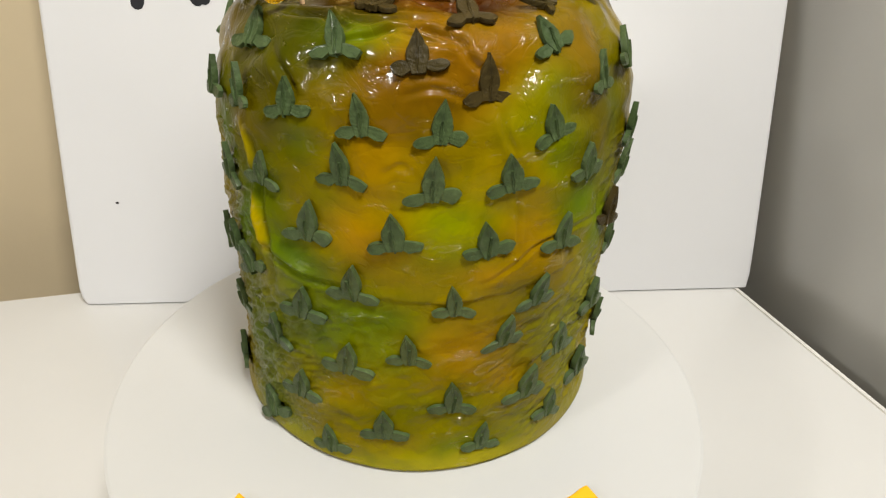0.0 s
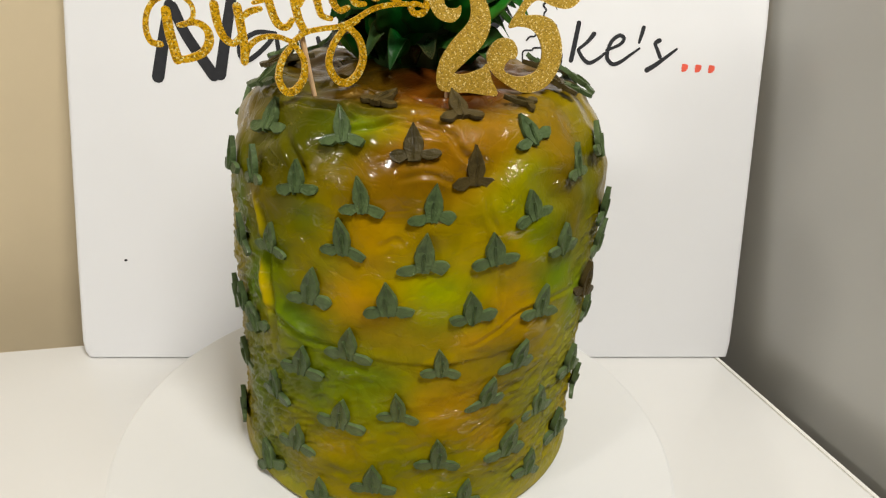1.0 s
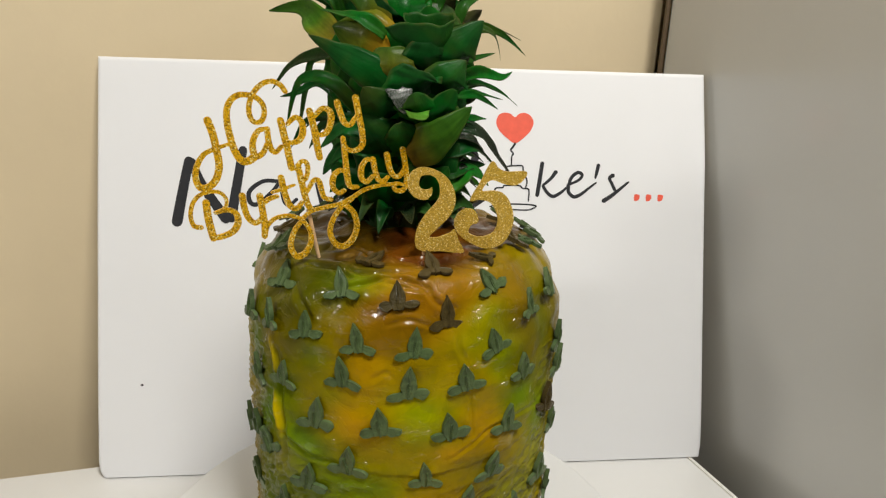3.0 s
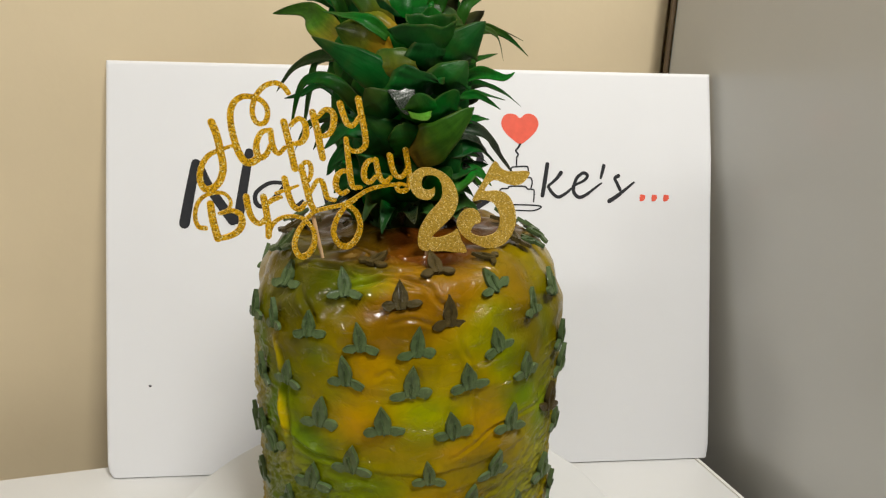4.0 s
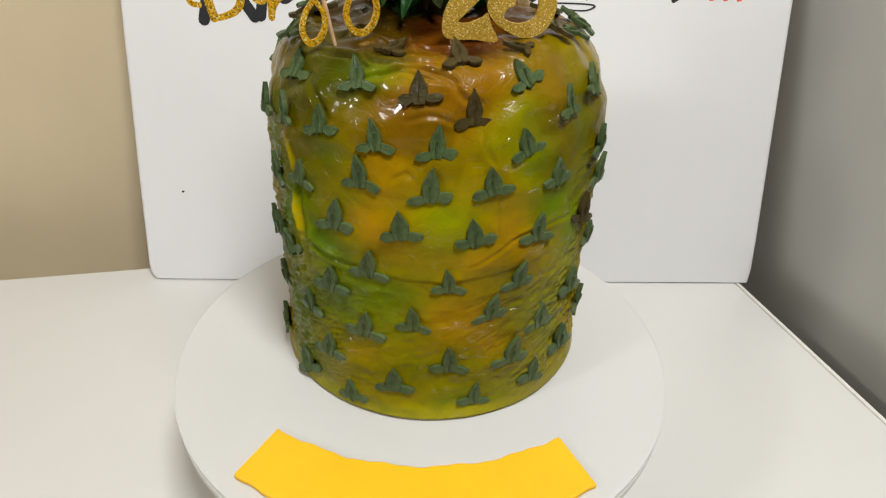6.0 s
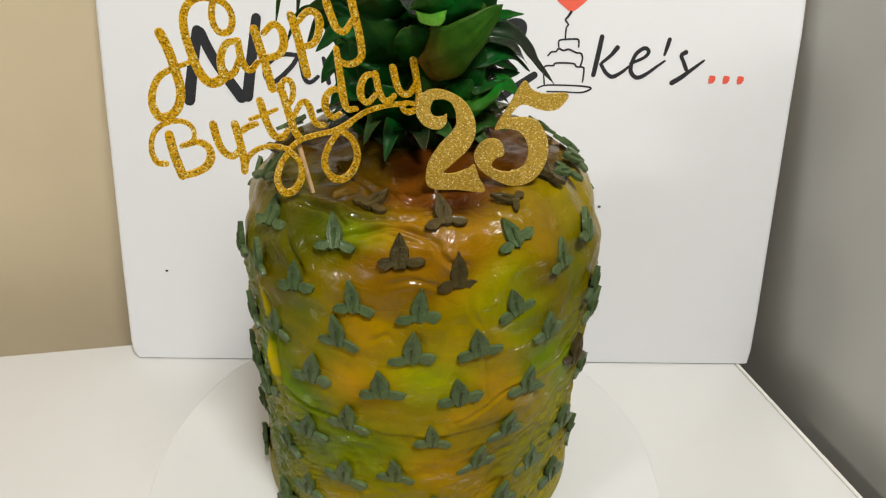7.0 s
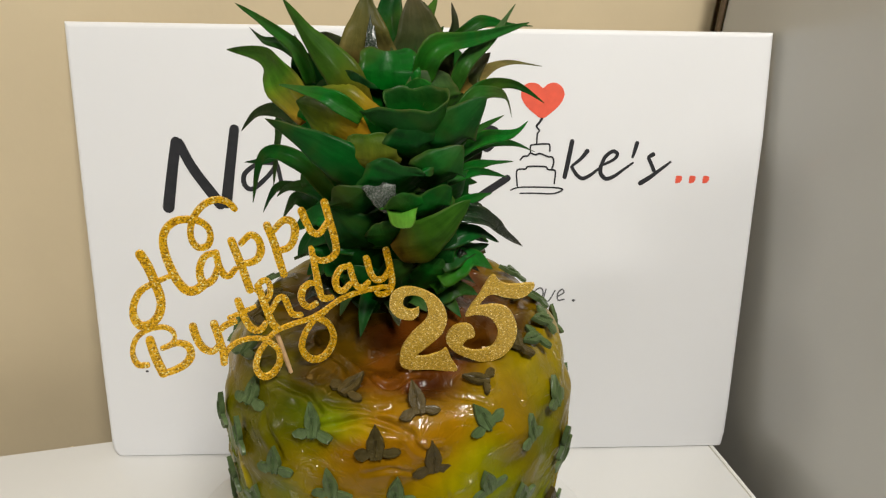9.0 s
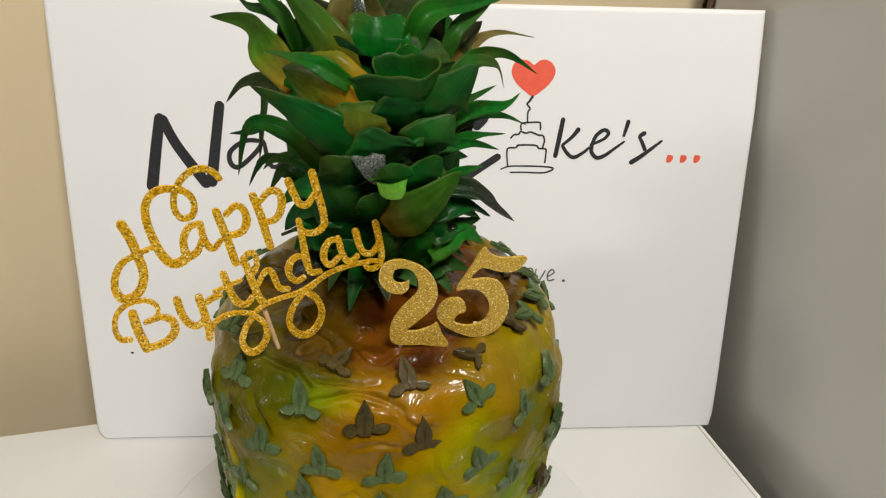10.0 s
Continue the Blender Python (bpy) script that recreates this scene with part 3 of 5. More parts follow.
# patches: azimuth from the front, height above the foot in cm, spreads, colour, weight
SPRAY_TOP = [
    (0, 19.3, 26, 1.1, ORANGE, 0.75), (-10, 16.6, 9, 1.2, ORANGE, 0.45), (10, 17.6, 9, 1.0, ORANGE, 0.5), (34, 18.6, 9, 1.4, ORANGE, 0.2),
    (-38, 17.0, 9, 2.6, OLIVE, 0.5), (-30, 19.2, 9, 1.2, GREEN, 0.75), (-46, 19.0, 14, 2.5, OLIVE, 0.45), (-42, 13.0, 6, 2.2, GREEN, 0.5),
    (-33, 11.6, 6, 1.6, GREEN, 0.35), (-24, 15.6, 4, 2.4, GREEN, 0.45), (26, 15.6, 4, 2.0, LIME, 0.8), (37, 12.6, 6, 1.0, LIME, 0.8), (30, 17.4, 4, 1.4, GREEN, 0.5),
]
SPRAY_MIDDLE = [
    (0, 16.6, 30, 1.6, MUSTARD, 0.5), (8, 17.6, 14, 0.9, ORANGE, 0.35), (0, 13.0, 9, 1.2, LIME, 0.6), (-3, 15.4, 12, 0.8, OLIVE, 0.35),
    (12, 14.4, 7, 0.9, YELLOW, 0.7), (-12, 11.0, 10, 1.4, MUSTARD, 0.6), (2, 10.4, 10, 0.7, YELLOW, 0.6), (-12, 8.2, 9, 1.2, GREEN, 0.4),
    (-20, 9.6, 6, 1.2, GREEN, 0.4), (14, 8.0, 10, 1.6, MUSTARD, 0.6), (8, 6.0, 12, 1.5, MUSTARD, 0.4), (-22, 5.2, 9, 1.4, MUSTARD, 0.4),
    (-2, 3.6, 16, 1.2, LIME, 0.3),
]
# the palest tone at the foot paints in light caught by its flare
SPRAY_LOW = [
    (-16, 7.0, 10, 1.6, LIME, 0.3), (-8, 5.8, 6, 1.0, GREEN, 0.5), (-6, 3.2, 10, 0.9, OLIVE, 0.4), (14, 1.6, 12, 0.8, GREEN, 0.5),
    (0, 0.2, 46, 0.5, FOOT_LIT, 0.9), (16, 13.0, 10, 1.0, YELLOW, 0.6), (-12, 13.6, 8, 1.0, YELLOW, 0.5), (-3, 18.1, 16, 0.9, BROWN, 0.55),
    (40, 16.6, 5, 2.0, BROWN, 0.5), (-8, 0.5, 30, 0.6, LIME, 0.25), (-52, 5.0, 9, 4.0, GREY_SHEEN, 0.75), (44, 4.5, 9, 4.0, GREY_SHEEN, 0.7),
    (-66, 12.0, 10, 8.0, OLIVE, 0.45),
]
SPRAY_DETAIL = [
    (28, 15.5, 4, 0.8, FRESH, 0.6), (36, 13.3, 7, 0.7, FRESH, 0.5), (19, 16.8, 6, 0.7, LIME, 0.45), (24, 17.9, 6, 0.7, LIME, 0.4), (10, 14.3, 9, 0.6, YELLOW, 0.7), (3, 13.1, 10, 0.6, LIME, 0.5),
    (21, 12.7, 6, 0.8, AMBER, 0.6), (-17, 15.3, 9, 1.0, AMBER, 0.4), (-33, 15.7, 5, 0.7, FRESH, 0.5), (-44, 17.7, 7, 1.0, OLIVE, 0.3), (-35, 19.2, 9, 0.8, OLIVE, 0.4), (-20, 19.4, 7, 0.4, LIME, 0.5),
    (-11, 19.3, 6, 0.2, YELLOW, 0.5), (4, 17.9, 20, 0.9, BROWN, 0.18), (6, 19.2, 20, 0.8, ORANGE, 0.25), (40, 19.6, 10, 0.8, ORANGE, 0.3),
    (18, 16.4, 12, 1.6, YELLOW, 0.35), (2, 16.4, 22, 1.2, UMBER, 0.10), (42, 17.5, 9, 2.4, OLIVE, 0.3), (-44, 14.5, 9, 2.4, OLIVE, 0.2), (6, 13.8, 24, 1.3, YELLOW, 0.28), (-2, 4.5, 30, 2.6, MOSS, 0.2), (16, 7.4, 14, 1.2, MOSS, 0.25), (36, 19.5, 7, 1.0, MUSTARD, 0.5),
]
SPRAY_SIDES = [
    (-52, 11.6, 3, 1.0, FRESH, 0.6), (-41, 11.0, 6, 0.7, FRESH, 0.5), (-34, 10.3, 7, 0.6, LIME, 0.4), (-18, 12.7, 9, 0.7, AMBER, 0.5), (-10, 10.4, 12, 0.5, MUSTARD, 0.4), (10, 10.8, 7, 0.5, AMBER, 0.5),
    (-19, 8.5, 10, 0.6, GREEN, 0.45), (7, 6.9, 10, 1.0, AMBER, 0.5), (21, 5.0, 7, 0.7, AMBER, 0.35), (-10, 5.1, 10, 0.7, YELLOW, 0.4), (-24, 3.9, 7, 0.6, AMBER, 0.3), (6, 1.3, 6, 0.4, GREEN, 0.5),
]
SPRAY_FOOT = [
    (62, 12.0, 9, 6.0, OLIVE, 0.6), (50, 16.0, 6, 3.0, GREEN, 0.4), (-44, 9.0, 7, 1.2, GREY_SHEEN, 0.5), (32, 6.6, 6, 1.4, GREY_SHEEN, 0.5),
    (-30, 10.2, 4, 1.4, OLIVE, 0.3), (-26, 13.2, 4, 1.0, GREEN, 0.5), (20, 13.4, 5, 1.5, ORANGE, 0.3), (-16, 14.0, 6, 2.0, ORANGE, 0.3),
    (52, 9.0, 7, 3.0, GREY_SHEEN, 0.75), (30, 1.6, 8, 1.2, GREY_SHEEN, 0.5),
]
SPRAY_ACCENT = [
    (-57, 10.8, 5, 1.4, FRESH, 0.65), (-64, 14.5, 7, 1.8, FRESH, 0.55), (-48, 13.0, 6, 1.3, FRESH, 0.40), (3, 11.2, 7, 0.8, FRESH, 0.35),
    (40, 12.8, 5, 1.1, FRESH, 0.65), (36, 15.6, 5, 1.2, FRESH, 0.50), (50, 11.3, 6, 0.9, LIME, 0.5), (-30, 6.4, 7, 1.2, FRESH, 0.30),
    (-20, 12.2, 7, 0.9, AMBER, 0.55), (21, 13.5, 7, 0.9, AMBER, 0.45), (30, 11.4, 8, 0.8, AMBER, 0.55), (10, 7.3, 8, 1.0, AMBER, 0.40),
    (-58, 7.0, 7, 2.5, FRESH, 0.25), (-14, 15.0, 5, 1.2, AMBER, 0.3), (-42, 4.0, 15, 3.0, FRESH, 0.28),
    (14, 17.9, 15, 0.9, ORANGE, 0.35), (-4, 17.2, 22, 1.3, BROWN, 0.42), (4, 15.6, 18, 1.0, MUSTARD, 0.5), (-6, 13.4, 14, 1.0, MUSTARD, 0.3),
]


SPRAY = SPRAY_TOP + SPRAY_MIDDLE + SPRAY_LOW + SPRAY_FOOT + SPRAY_ACCENT + SPRAY_DETAIL + SPRAY_SIDES
# folds pressed into the covering: depth and half width in mm, then azimuth and height along each
CREASES = [
    (2.2, 1.3, [(-26, 19.1), (-18, 19.45), (-12, 19.72), (-5, 19.7), (1, 19.45), (5, 19.2)]), (1.6, 1.2, [(4, 19.4), (5, 19.0), (8, 18.6), (13, 18.45)]), (1.2, 1.0, [(13.5, 17.1), (14, 16.4), (16, 15.7)]),
    (1.0, 0.9, [(18, 14.0), (19, 12.6), (19, 11.4)]), (1.8, 1.4, [(-30, 20.2), (-24, 19.98), (-16, 20.05), (-8, 19.95), (-2, 20.1)]), (2.4, 1.8, [(-50, 19.75), (-40, 19.95), (-33, 20.0), (-25, 19.6)]),
    (2.0, 1.3, [(-14, 20.74), (-5, 20.6), (5, 20.73), (15, 20.7)]), (1.2, 1.1, [(1, 20.3), (10, 20.45), (17, 20.2)]), (2.2, 1.6, [(-44, 20.75), (-27, 20.74), (-16, 20.6)]), (1.2, 1.0, [(-14, 19.6), (-6, 19.42), (2, 19.2)]),
    (1.4, 1.4, [(-56, 11.3), (-43, 10.45), (-34, 9.8), (-24, 9.8)]), (0.8, 1.0, [(10, 10.3), (18, 10.9), (27, 11.6), (40, 11.8), (54, 11.4)]), (1.6, 1.5, [(-45, 8.5), (-44, 10.6), (-46, 12.6), (-48, 15.2)]),
    (1.4, 1.6, [(-44, 18.6), (-38, 17.9), (-34, 17.2)]), (1.0, 1.2, [(20, 20.3), (27, 19.9), (31, 19.6)]), (0.9, 1.0, [(-9, 17.7), (-2, 17.95), (5, 17.6)]), (0.8, 1.0, [(-13, 14.9), (-9, 15.3), (-7, 15.0)]),
]


def crease_depths(places):
    """How far each place of the smooth covering is pushed in or puffed out by the folds."""
    total = np.zeros(len(places))
    for depth, width, line in CREASES:
        path = np.array([tuple(p) for p in spline(line, 14)])
        r = np.array([cake_radius(h / 100) for h in path[:, 1]])
        a, h = np.radians(path[:, 0]), path[:, 1] / 100 - np.array([top_dip(q) if z > 100 * SHOULDER else 0 for q, z in zip(r, path[:, 1])])
        path = np.stack([r * np.sin(a), -r * np.cos(a), h], 1)
        near = np.where(((places > path.min(0) - 0.012) & (places < path.max(0) + 0.012)).all(1))[0]
        away = np.linalg.norm(places[near][:, None] - path[None], axis=2)
        ends = np.sin(np.pi * np.clip(away.argmin(1) / (len(path) - 1), 0.04, 0.96)) ** 0.5
        away = away.min(1) * 1000
        total[near] += depth / 1000 * ends * (0.45 * np.exp(-(((away - 2.3 * width) / (1.3 * width)) ** 2)) - np.exp(-((away / width) ** 2)))
    return total


def cake_body():
    """The turned body with lumps, a seam round the middle, creases and wrinkled sides, and its sprayed colours."""
    prof, steps = skin_profile(), 600
    n = len(prof)
    az = (np.arange(steps) + 0.5) * math.tau / steps - math.pi
    verts, cols, pleats, zones, steam = [], [], [], [], []
    pressed = crease_depths(np.array([(r * math.sin(a), -r * math.cos(a), z) for r, z in prof for a in az]))
    for k, (r, z) in enumerate(prof):
        above = prof[min(k + 1, n - 1)]
        below = prof[max(k - 1, 0)]
        tr, tz = above[0] - below[0], above[1] - below[1]
        ln = math.hypot(tr, tz) or 1
        nr, nz = tz / ln, -tr / ln
        for a in az:
            deg = math.degrees(a)
            x, y = r * math.sin(a), -r * math.cos(a)
            p = Vector((x, y, z))
            d = 0.0026 * noise.noise(p * 22) + (0.0034 if z > 0.165 else 0.0013 + 0.0021 * max(0, (z - 0.15) / 0.015)) * noise.noise(Vector((x * 50, y * 50, z * 75)) + Vector((7, 0, 0))) + 0.0005 * noise.noise(p * 130)
            seam = 0.0945 + 0.013 * min(1, (deg / 55) ** 2) + 0.003 * noise.noise(p * 25)
            if z > seam:
                d += 0.0010 * math.exp(-((z - seam) / 0.010) ** 2) * (0.45 + 0.9 * noise.noise(p * 18 + Vector((2, 2, 8))))
            rough_zone = max(0.0, min(1.0, (0.105 - z) / 0.03)) * (0.10 + 0.90 * min(1, (abs(deg + 4) / 46) ** 2.4)) + 0.8 * max(0, min(1, (abs(deg) - 46) / 14)) * (z < 0.15)
            rough_zone = min(1.0, rough_zone) * min(1.0, 0.15 + z / 0.016)
            q = Vector((p.x * 90 + z * 60, p.y * 90, z * 260 - deg * 0.16))
            ridge = 1 - abs(noise.noise(q)) * 2
            d += rough_zone * (0.0016 * (ridge - 0.6) + 0.0009 * noise.noise(q * 2.1))
            turn = math.radians(52 - 0.35 * deg)
            u, v = 0.0945 * a * 1000, z * 1000
            pleats.append(((u * math.cos(turn) + v * math.sin(turn)) / 12, (v * math.cos(turn) - u * math.sin(turn)) / 4.2, 0))
            zones.append(rough_zone)
            steam.append(min(1, max(0, (z - 0.150) / 0.03, 0.75 * rough_zone) * (0.75 + 0.7 * noise.noise(p * 35))))
            if z < 0.11:
                d += 0.0011 * max(0, noise.noise(Vector((x * 120, y * 120, z * 170)))) * min(1, (0.11 - z) / 0.02)
            d += pressed[len(verts)]
            bead = 0.0
            for ac, z0, z1, swell in ((-48, 0.103, 0.130, 0.0026), (-51, 0.138, 0.160, 0.0016)):
                if z0 < z < z1:
                    s = (z - z0) / (z1 - z0)
                    bead = max(bead, swell * math.sin(math.pi * s) * math.exp(-((deg - ac + 4.5 * (s - 0.5) - 1.2 * math.sin(3 * s)) / 1.4) ** 2))
            d += bead
            if r < 0.075 and z > SHOULDER:
                d += (0.0036 * noise.noise(p * 48 + Vector((0, 3, 1))) + 0.0018 * noise.noise(p * 100)) * min(1, (0.075 - r) / 0.015)
            d *= min(1.0, 0.12 + z / 0.012)
            verts.append((x + nr * d * math.sin(a), y - nr * d * math.cos(a), z + nz * d))
            w = 0.5 + 0.9 * noise.noise(p * 16 + Vector((3, 1, 5)))
            w = min(1, max(0, w))
            c = [YELLOW[i] * w + MUSTARD[i] * (1 - w) for i in range(3)]
            g = min(1, max(0, 1.8 * noise.noise(p * 19 + Vector((11, 4, 2))) - 0.1)) * 0.6
            c = [c[i] * (1 - g) + GREEN[i] * g for i in range(3)]
            g = min(1, max(0, 1.9 * noise.noise(p * 15 + Vector((5, 8, 21))) - 0.1)) * (0.45 if z > 0.1 else 0.12)
            c = [c[i] * (1 - g) + BROWN[i] * g for i in range(3)]
            wob = noise.noise(p * 40) * 0.35
            for pa, pz, sa, sz, tint, weight in SPRAY:
                e = ((deg - pa) / sa) ** 2 + ((z * 100 - pz) / sz) ** 2
                if e < 7:
                    t = weight * math.exp(-0.6 * e) * (1 + wob)
                    c = [c[i] * (1 - t) + tint[i] * t for i in range(3)]
            if z > SHOULDER + 0.03:
                t = min(1, max(0, (0.079 - r + 0.014 * noise.noise(p * 30)) / 0.022)) * 0.95
                tint = RUST if noise.noise(p * 28 + Vector((1, 9, 4))) < 0.18 else ORANGE
                c = [c[i] * (1 - t) + (0.78 * RUST[i] + 0.22 * tint[i]) * t for i in range(3)]
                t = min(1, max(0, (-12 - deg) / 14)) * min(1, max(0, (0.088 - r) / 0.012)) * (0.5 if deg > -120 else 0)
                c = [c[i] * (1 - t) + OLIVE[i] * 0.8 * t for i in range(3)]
                t = min(1, max(0, 2.4 * noise.noise(p * 42 + Vector((9, 2, 7))) - 0.1)) * min(1, max(0, (0.075 - r) / 0.01)) * 0.8
                c = [c[i] * (1 - t) + 0.35 * RUST[i] * t for i in range(3)]
            t = min(1.0, bead / 0.0016)
            c = [c[i] * (1 - t) + YELLOW[i] * 1.15 * t for i in range(3)]
            cols.append((*c, 1))
    faces = []
    for k in range(n - 1):
        for i in range(steps):
            j = (i + 1) % steps
            faces.append((k * steps + i, k * steps + j, (k + 1) * steps + j, (k + 1) * steps + i))
    faces.append(tuple(range(steps))[::-1])
    me = bpy.data.meshes.new("body")
    me.from_pydata(verts, [], faces)
    me.attributes.new("airbrush", "FLOAT_COLOR", "POINT").data.foreach_set("color", np.array(cols, dtype=np.float32).ravel())
    me.attributes.new("pleat", "FLOAT_VECTOR", "POINT").data.foreach_set("vector", np.array(pleats, dtype=np.float32).ravel())
    me.attributes.new("wrinkled", "FLOAT", "POINT").data.foreach_set("value", np.array(zones, dtype=np.float32))
    me.attributes.new("steamed", "FLOAT", "POINT").data.foreach_set("value", np.array(steam, dtype=np.float32))
    me.polygons.foreach_set("use_smooth", [True] * len(me.polygons))
    me.materials.append(SKIN)
    return me


cake = thing("pineapple_cake", pose(CAKE_X, CAKE_Y, CAKE_Z), "round glossy yellow and green airbrushed pineapple cake on a cake drum", "cake")
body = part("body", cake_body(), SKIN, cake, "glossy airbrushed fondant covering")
body.location.z = 0.0016
part("cake_card", lathe([(0, 0.0), (0.0935, 0.0), (0.0940, 0.0008), (0.0935, 0.0016), (0, 0.0016)], 96), CAKECARD, cake, "thin dark cake card")


def pieces(s, shape):
    """A broken line through (place, value) pairs."""
    for (s0, v0), (s1, v1) in zip(shape, shape[1:]):
        if s <= s1:
            return v0 + (v1 - v0) * (s - s0) / (s1 - s0)
    return shape[-1][1]


def fondant_leaf_mesh(seed, material):
    """A pointed lobe, two wings with angular ends and a raised stem: x across, z up, y out of the cake towards -y."""
    rnd = random.Random(seed)
    bm = bmesh.new()
    # turn, start along the lobe, length, width, thickness, lift of its end
    lobes = [(rnd.uniform(-5, 5), -0.0040, 0.0204, 0.0106, 0.0017, rnd.uniform(0.0004, 0.0012)),
        (99 + rnd.uniform(-12, 14), 0.0002, 0.0131, 0.0078, 0.0011, rnd.uniform(0.0002, 0.0012)),
        (-99 - rnd.uniform(-12, 14), 0.0002, 0.0131, 0.0078, 0.0011, rnd.uniform(0.0002, 0.0012)),
        (180 + rnd.uniform(-8, 8), -0.0075, 0.0124, 0.0019, 0.0024, -0.0010)]
    spear = ((0, 0.62), (0.2, 0.80), (0.40, 1.0), (0.58, 0.84), (0.8, 0.46), (1, 0.03))
    tops = [((0, 0.45), (0.35, rnd.uniform(0.40, 0.56)), (0.7, rnd.uniform(0.45, 0.75)), (0.9, rnd.uniform(0.30, 0.6)), (1, rnd.uniform(0.02, 0.16))) for _ in range(2)]
    lows = [((0, 0.5), (0.25, 0.72), (rnd.uniform(0.5, 0.68), rnd.uniform(1.0, 1.35)), (rnd.uniform(0.84, 0.92), rnd.uniform(0.45, 1.0)), (1, rnd.uniform(0.02, 0.3))) for _ in range(2)]
    stem = ((0, 0.5), (0.4, 1.0), (1, 0.6))
    shapes = ((spear, spear), (tops[0], lows[0]), (lows[1], tops[1]), (stem, stem))
    for n, (turn, start, length, width, thick, raised) in enumerate(lobes):
        length *= rnd.uniform(0.92, 1.08)
        width *= rnd.uniform(0.9, 1.1)
        a = math.radians(turn)
        along, across = Vector((math.sin(a), 0, math.cos(a))), Vector((math.cos(a), 0, -math.sin(a)))
        curl = rnd.uniform(-0.08, 0.08)
        cup = rnd.uniform(0.0, 0.0004)
        rows = []
        m = 13
        for i in range(m):
            s = i / (m - 1)
            w = width / 2 * (1 + rnd.uniform(-0.04, 0.04))
            left, right = (max(0.05, pieces(s, shape)) for shape in shapes[n])
            base = along * (start + length * s) + across * (curl * length * s * s)
            low = raised * s * s
            top = low + thick * (1 - 0.25 * s * s)
            vein = (0.00035, 0.0, 0.0, 0.0004)[n]
            dish = 0.00022 if n == 0 else 0.0
            shift = -0.00012 * n
            row = []
            for x, h in ((-0.96, low - 0.0014), (-1.0, low + 0.40 * thick), (-0.92, top - 0.0001 + cup), (-0.72, top - 0.00005 + 0.5 * cup), (-0.45, top - dish), (-0.16, top - 0.3 * dish), (0.0, top + vein), (0.16, top - 0.3 * dish), (0.45, top - dish), (0.72, top - 0.00005 + 0.5 * cup), (0.92, top - 0.0001 + cup), (1.0, low + 0.40 * thick), (0.96, low - 0.0014)):
                q = base + across * (w * x * (right if x > 0 else left))
                q.y += -h + shift + q.x * q.x / 0.19
                row.append(bm.verts.new(q))
            rows.append(row)
        c = len(rows[0])
        for r0, r1 in zip(rows, rows[1:]):
            for i in range(c - 1):
                bm.faces.new((r0[i], r0[i + 1], r1[i + 1], r1[i]))
            bm.faces.new((r0[-1], r0[0], r1[0], r1[-1]))
        bm.faces.new(rows[-1])
        bm.faces.new(rows[0][::-1])
    bmesh.ops.recalc_face_normals(bm, faces=bm.faces[:])
    me = mesh_of("leaf", bm, material, True)
    me.set_sharp_from_angle(angle=math.radians(48))
    return me


LEAVES = {"g": [fondant_leaf_mesh(k, LEAFGREEN) for k in range(6)], "b": [fondant_leaf_mesh(k + 9, LEAFBROWN) for k in range(4)]}


SURFACE = BVHTree.FromPolygons([v.co.copy() for v in body.data.vertices], [tuple(p.vertices) for p in body.data.polygons if len(p.vertices) == 4])


def put_leaf(azimuth, height, lean, kind, k, size=0.84):
    """One fondant leaf pressed on the cake: degrees from the front, centimetres above the foot, degrees of lean to its right."""
    z = height / 100
    r = cake_radius(z)
    e = 0.0008
    slope = math.atan2(cake_radius(z - e) - cake_radius(min(z + e, CAKE_H - 1e-4)), 2 * e) if z < CAKE_H - 0.002 else math.radians(78)
    rnd = random.Random(k * 7 + 1)
    ob = part("leaf", LEAVES[kind][k % len(LEAVES[kind])], None, cake)
    turn = Matrix.Rotation(math.radians(azimuth), 4, "Z")
    out = turn @ Vector((0, -math.cos(slope), math.sin(slope)))
    spot = turn @ Vector((0, -r, z - (top_dip(r) if z > SHOULDER else 0)))
    found = SURFACE.ray_cast(spot + 0.012 * out, -out, 0.03)[0]
    spot = (found or spot) + Vector((0, 0, 0.0016)) + out * (0.0004 if abs(azimuth) < 50 else 0.0021)
    side = 2 if abs(azimuth) < 50 else 15
    m = Matrix.Translation(spot) @ turn @ Matrix.Rotation(-slope, 4, "X")
    m = m @ Matrix.Rotation(math.radians(lean), 4, "Y")
    if z > 0.195:
        m = Matrix.Translation(0.0014 * out) @ m
    sunk = []
    for x in (-0.0095, 0.0095):
        wing = m @ Vector((x * size, -0.0004, -0.0015 * size))
        under = SURFACE.ray_cast(wing + 0.014 * out, -out, 0.04)[0]
        sunk.append((under - wing).dot(out) if under else 0)
    m = Matrix.Translation(out * min(0.0030, max(0.0, 0.5 * sum(sunk), 0.75 * max(sunk)))) @ m
    roll = math.degrees(math.atan2(sunk[1] - sunk[0], 0.019 * size))
    tip = m @ Vector((0, 0, 0.0135 * size))
    under = SURFACE.ray_cast(tip + 0.014 * out, -out, 0.04)[0]
    rise = math.degrees(math.atan2((under - tip).dot(out) + 0.0006, 0.0135 * size)) if under else 0
    m = m @ Matrix.Rotation(math.radians(min(16, max(rnd.uniform(0, 4), rise)) if z < 0.195 else -9), 4, "X") @ Matrix.Rotation(math.radians(rnd.uniform(-side, side) - min(18, max(-18, roll))), 4, "Z")
    ob.matrix_basis = m @ Matrix.Scale(size * rnd.uniform(0.90, 0.96), 4)
    return ob


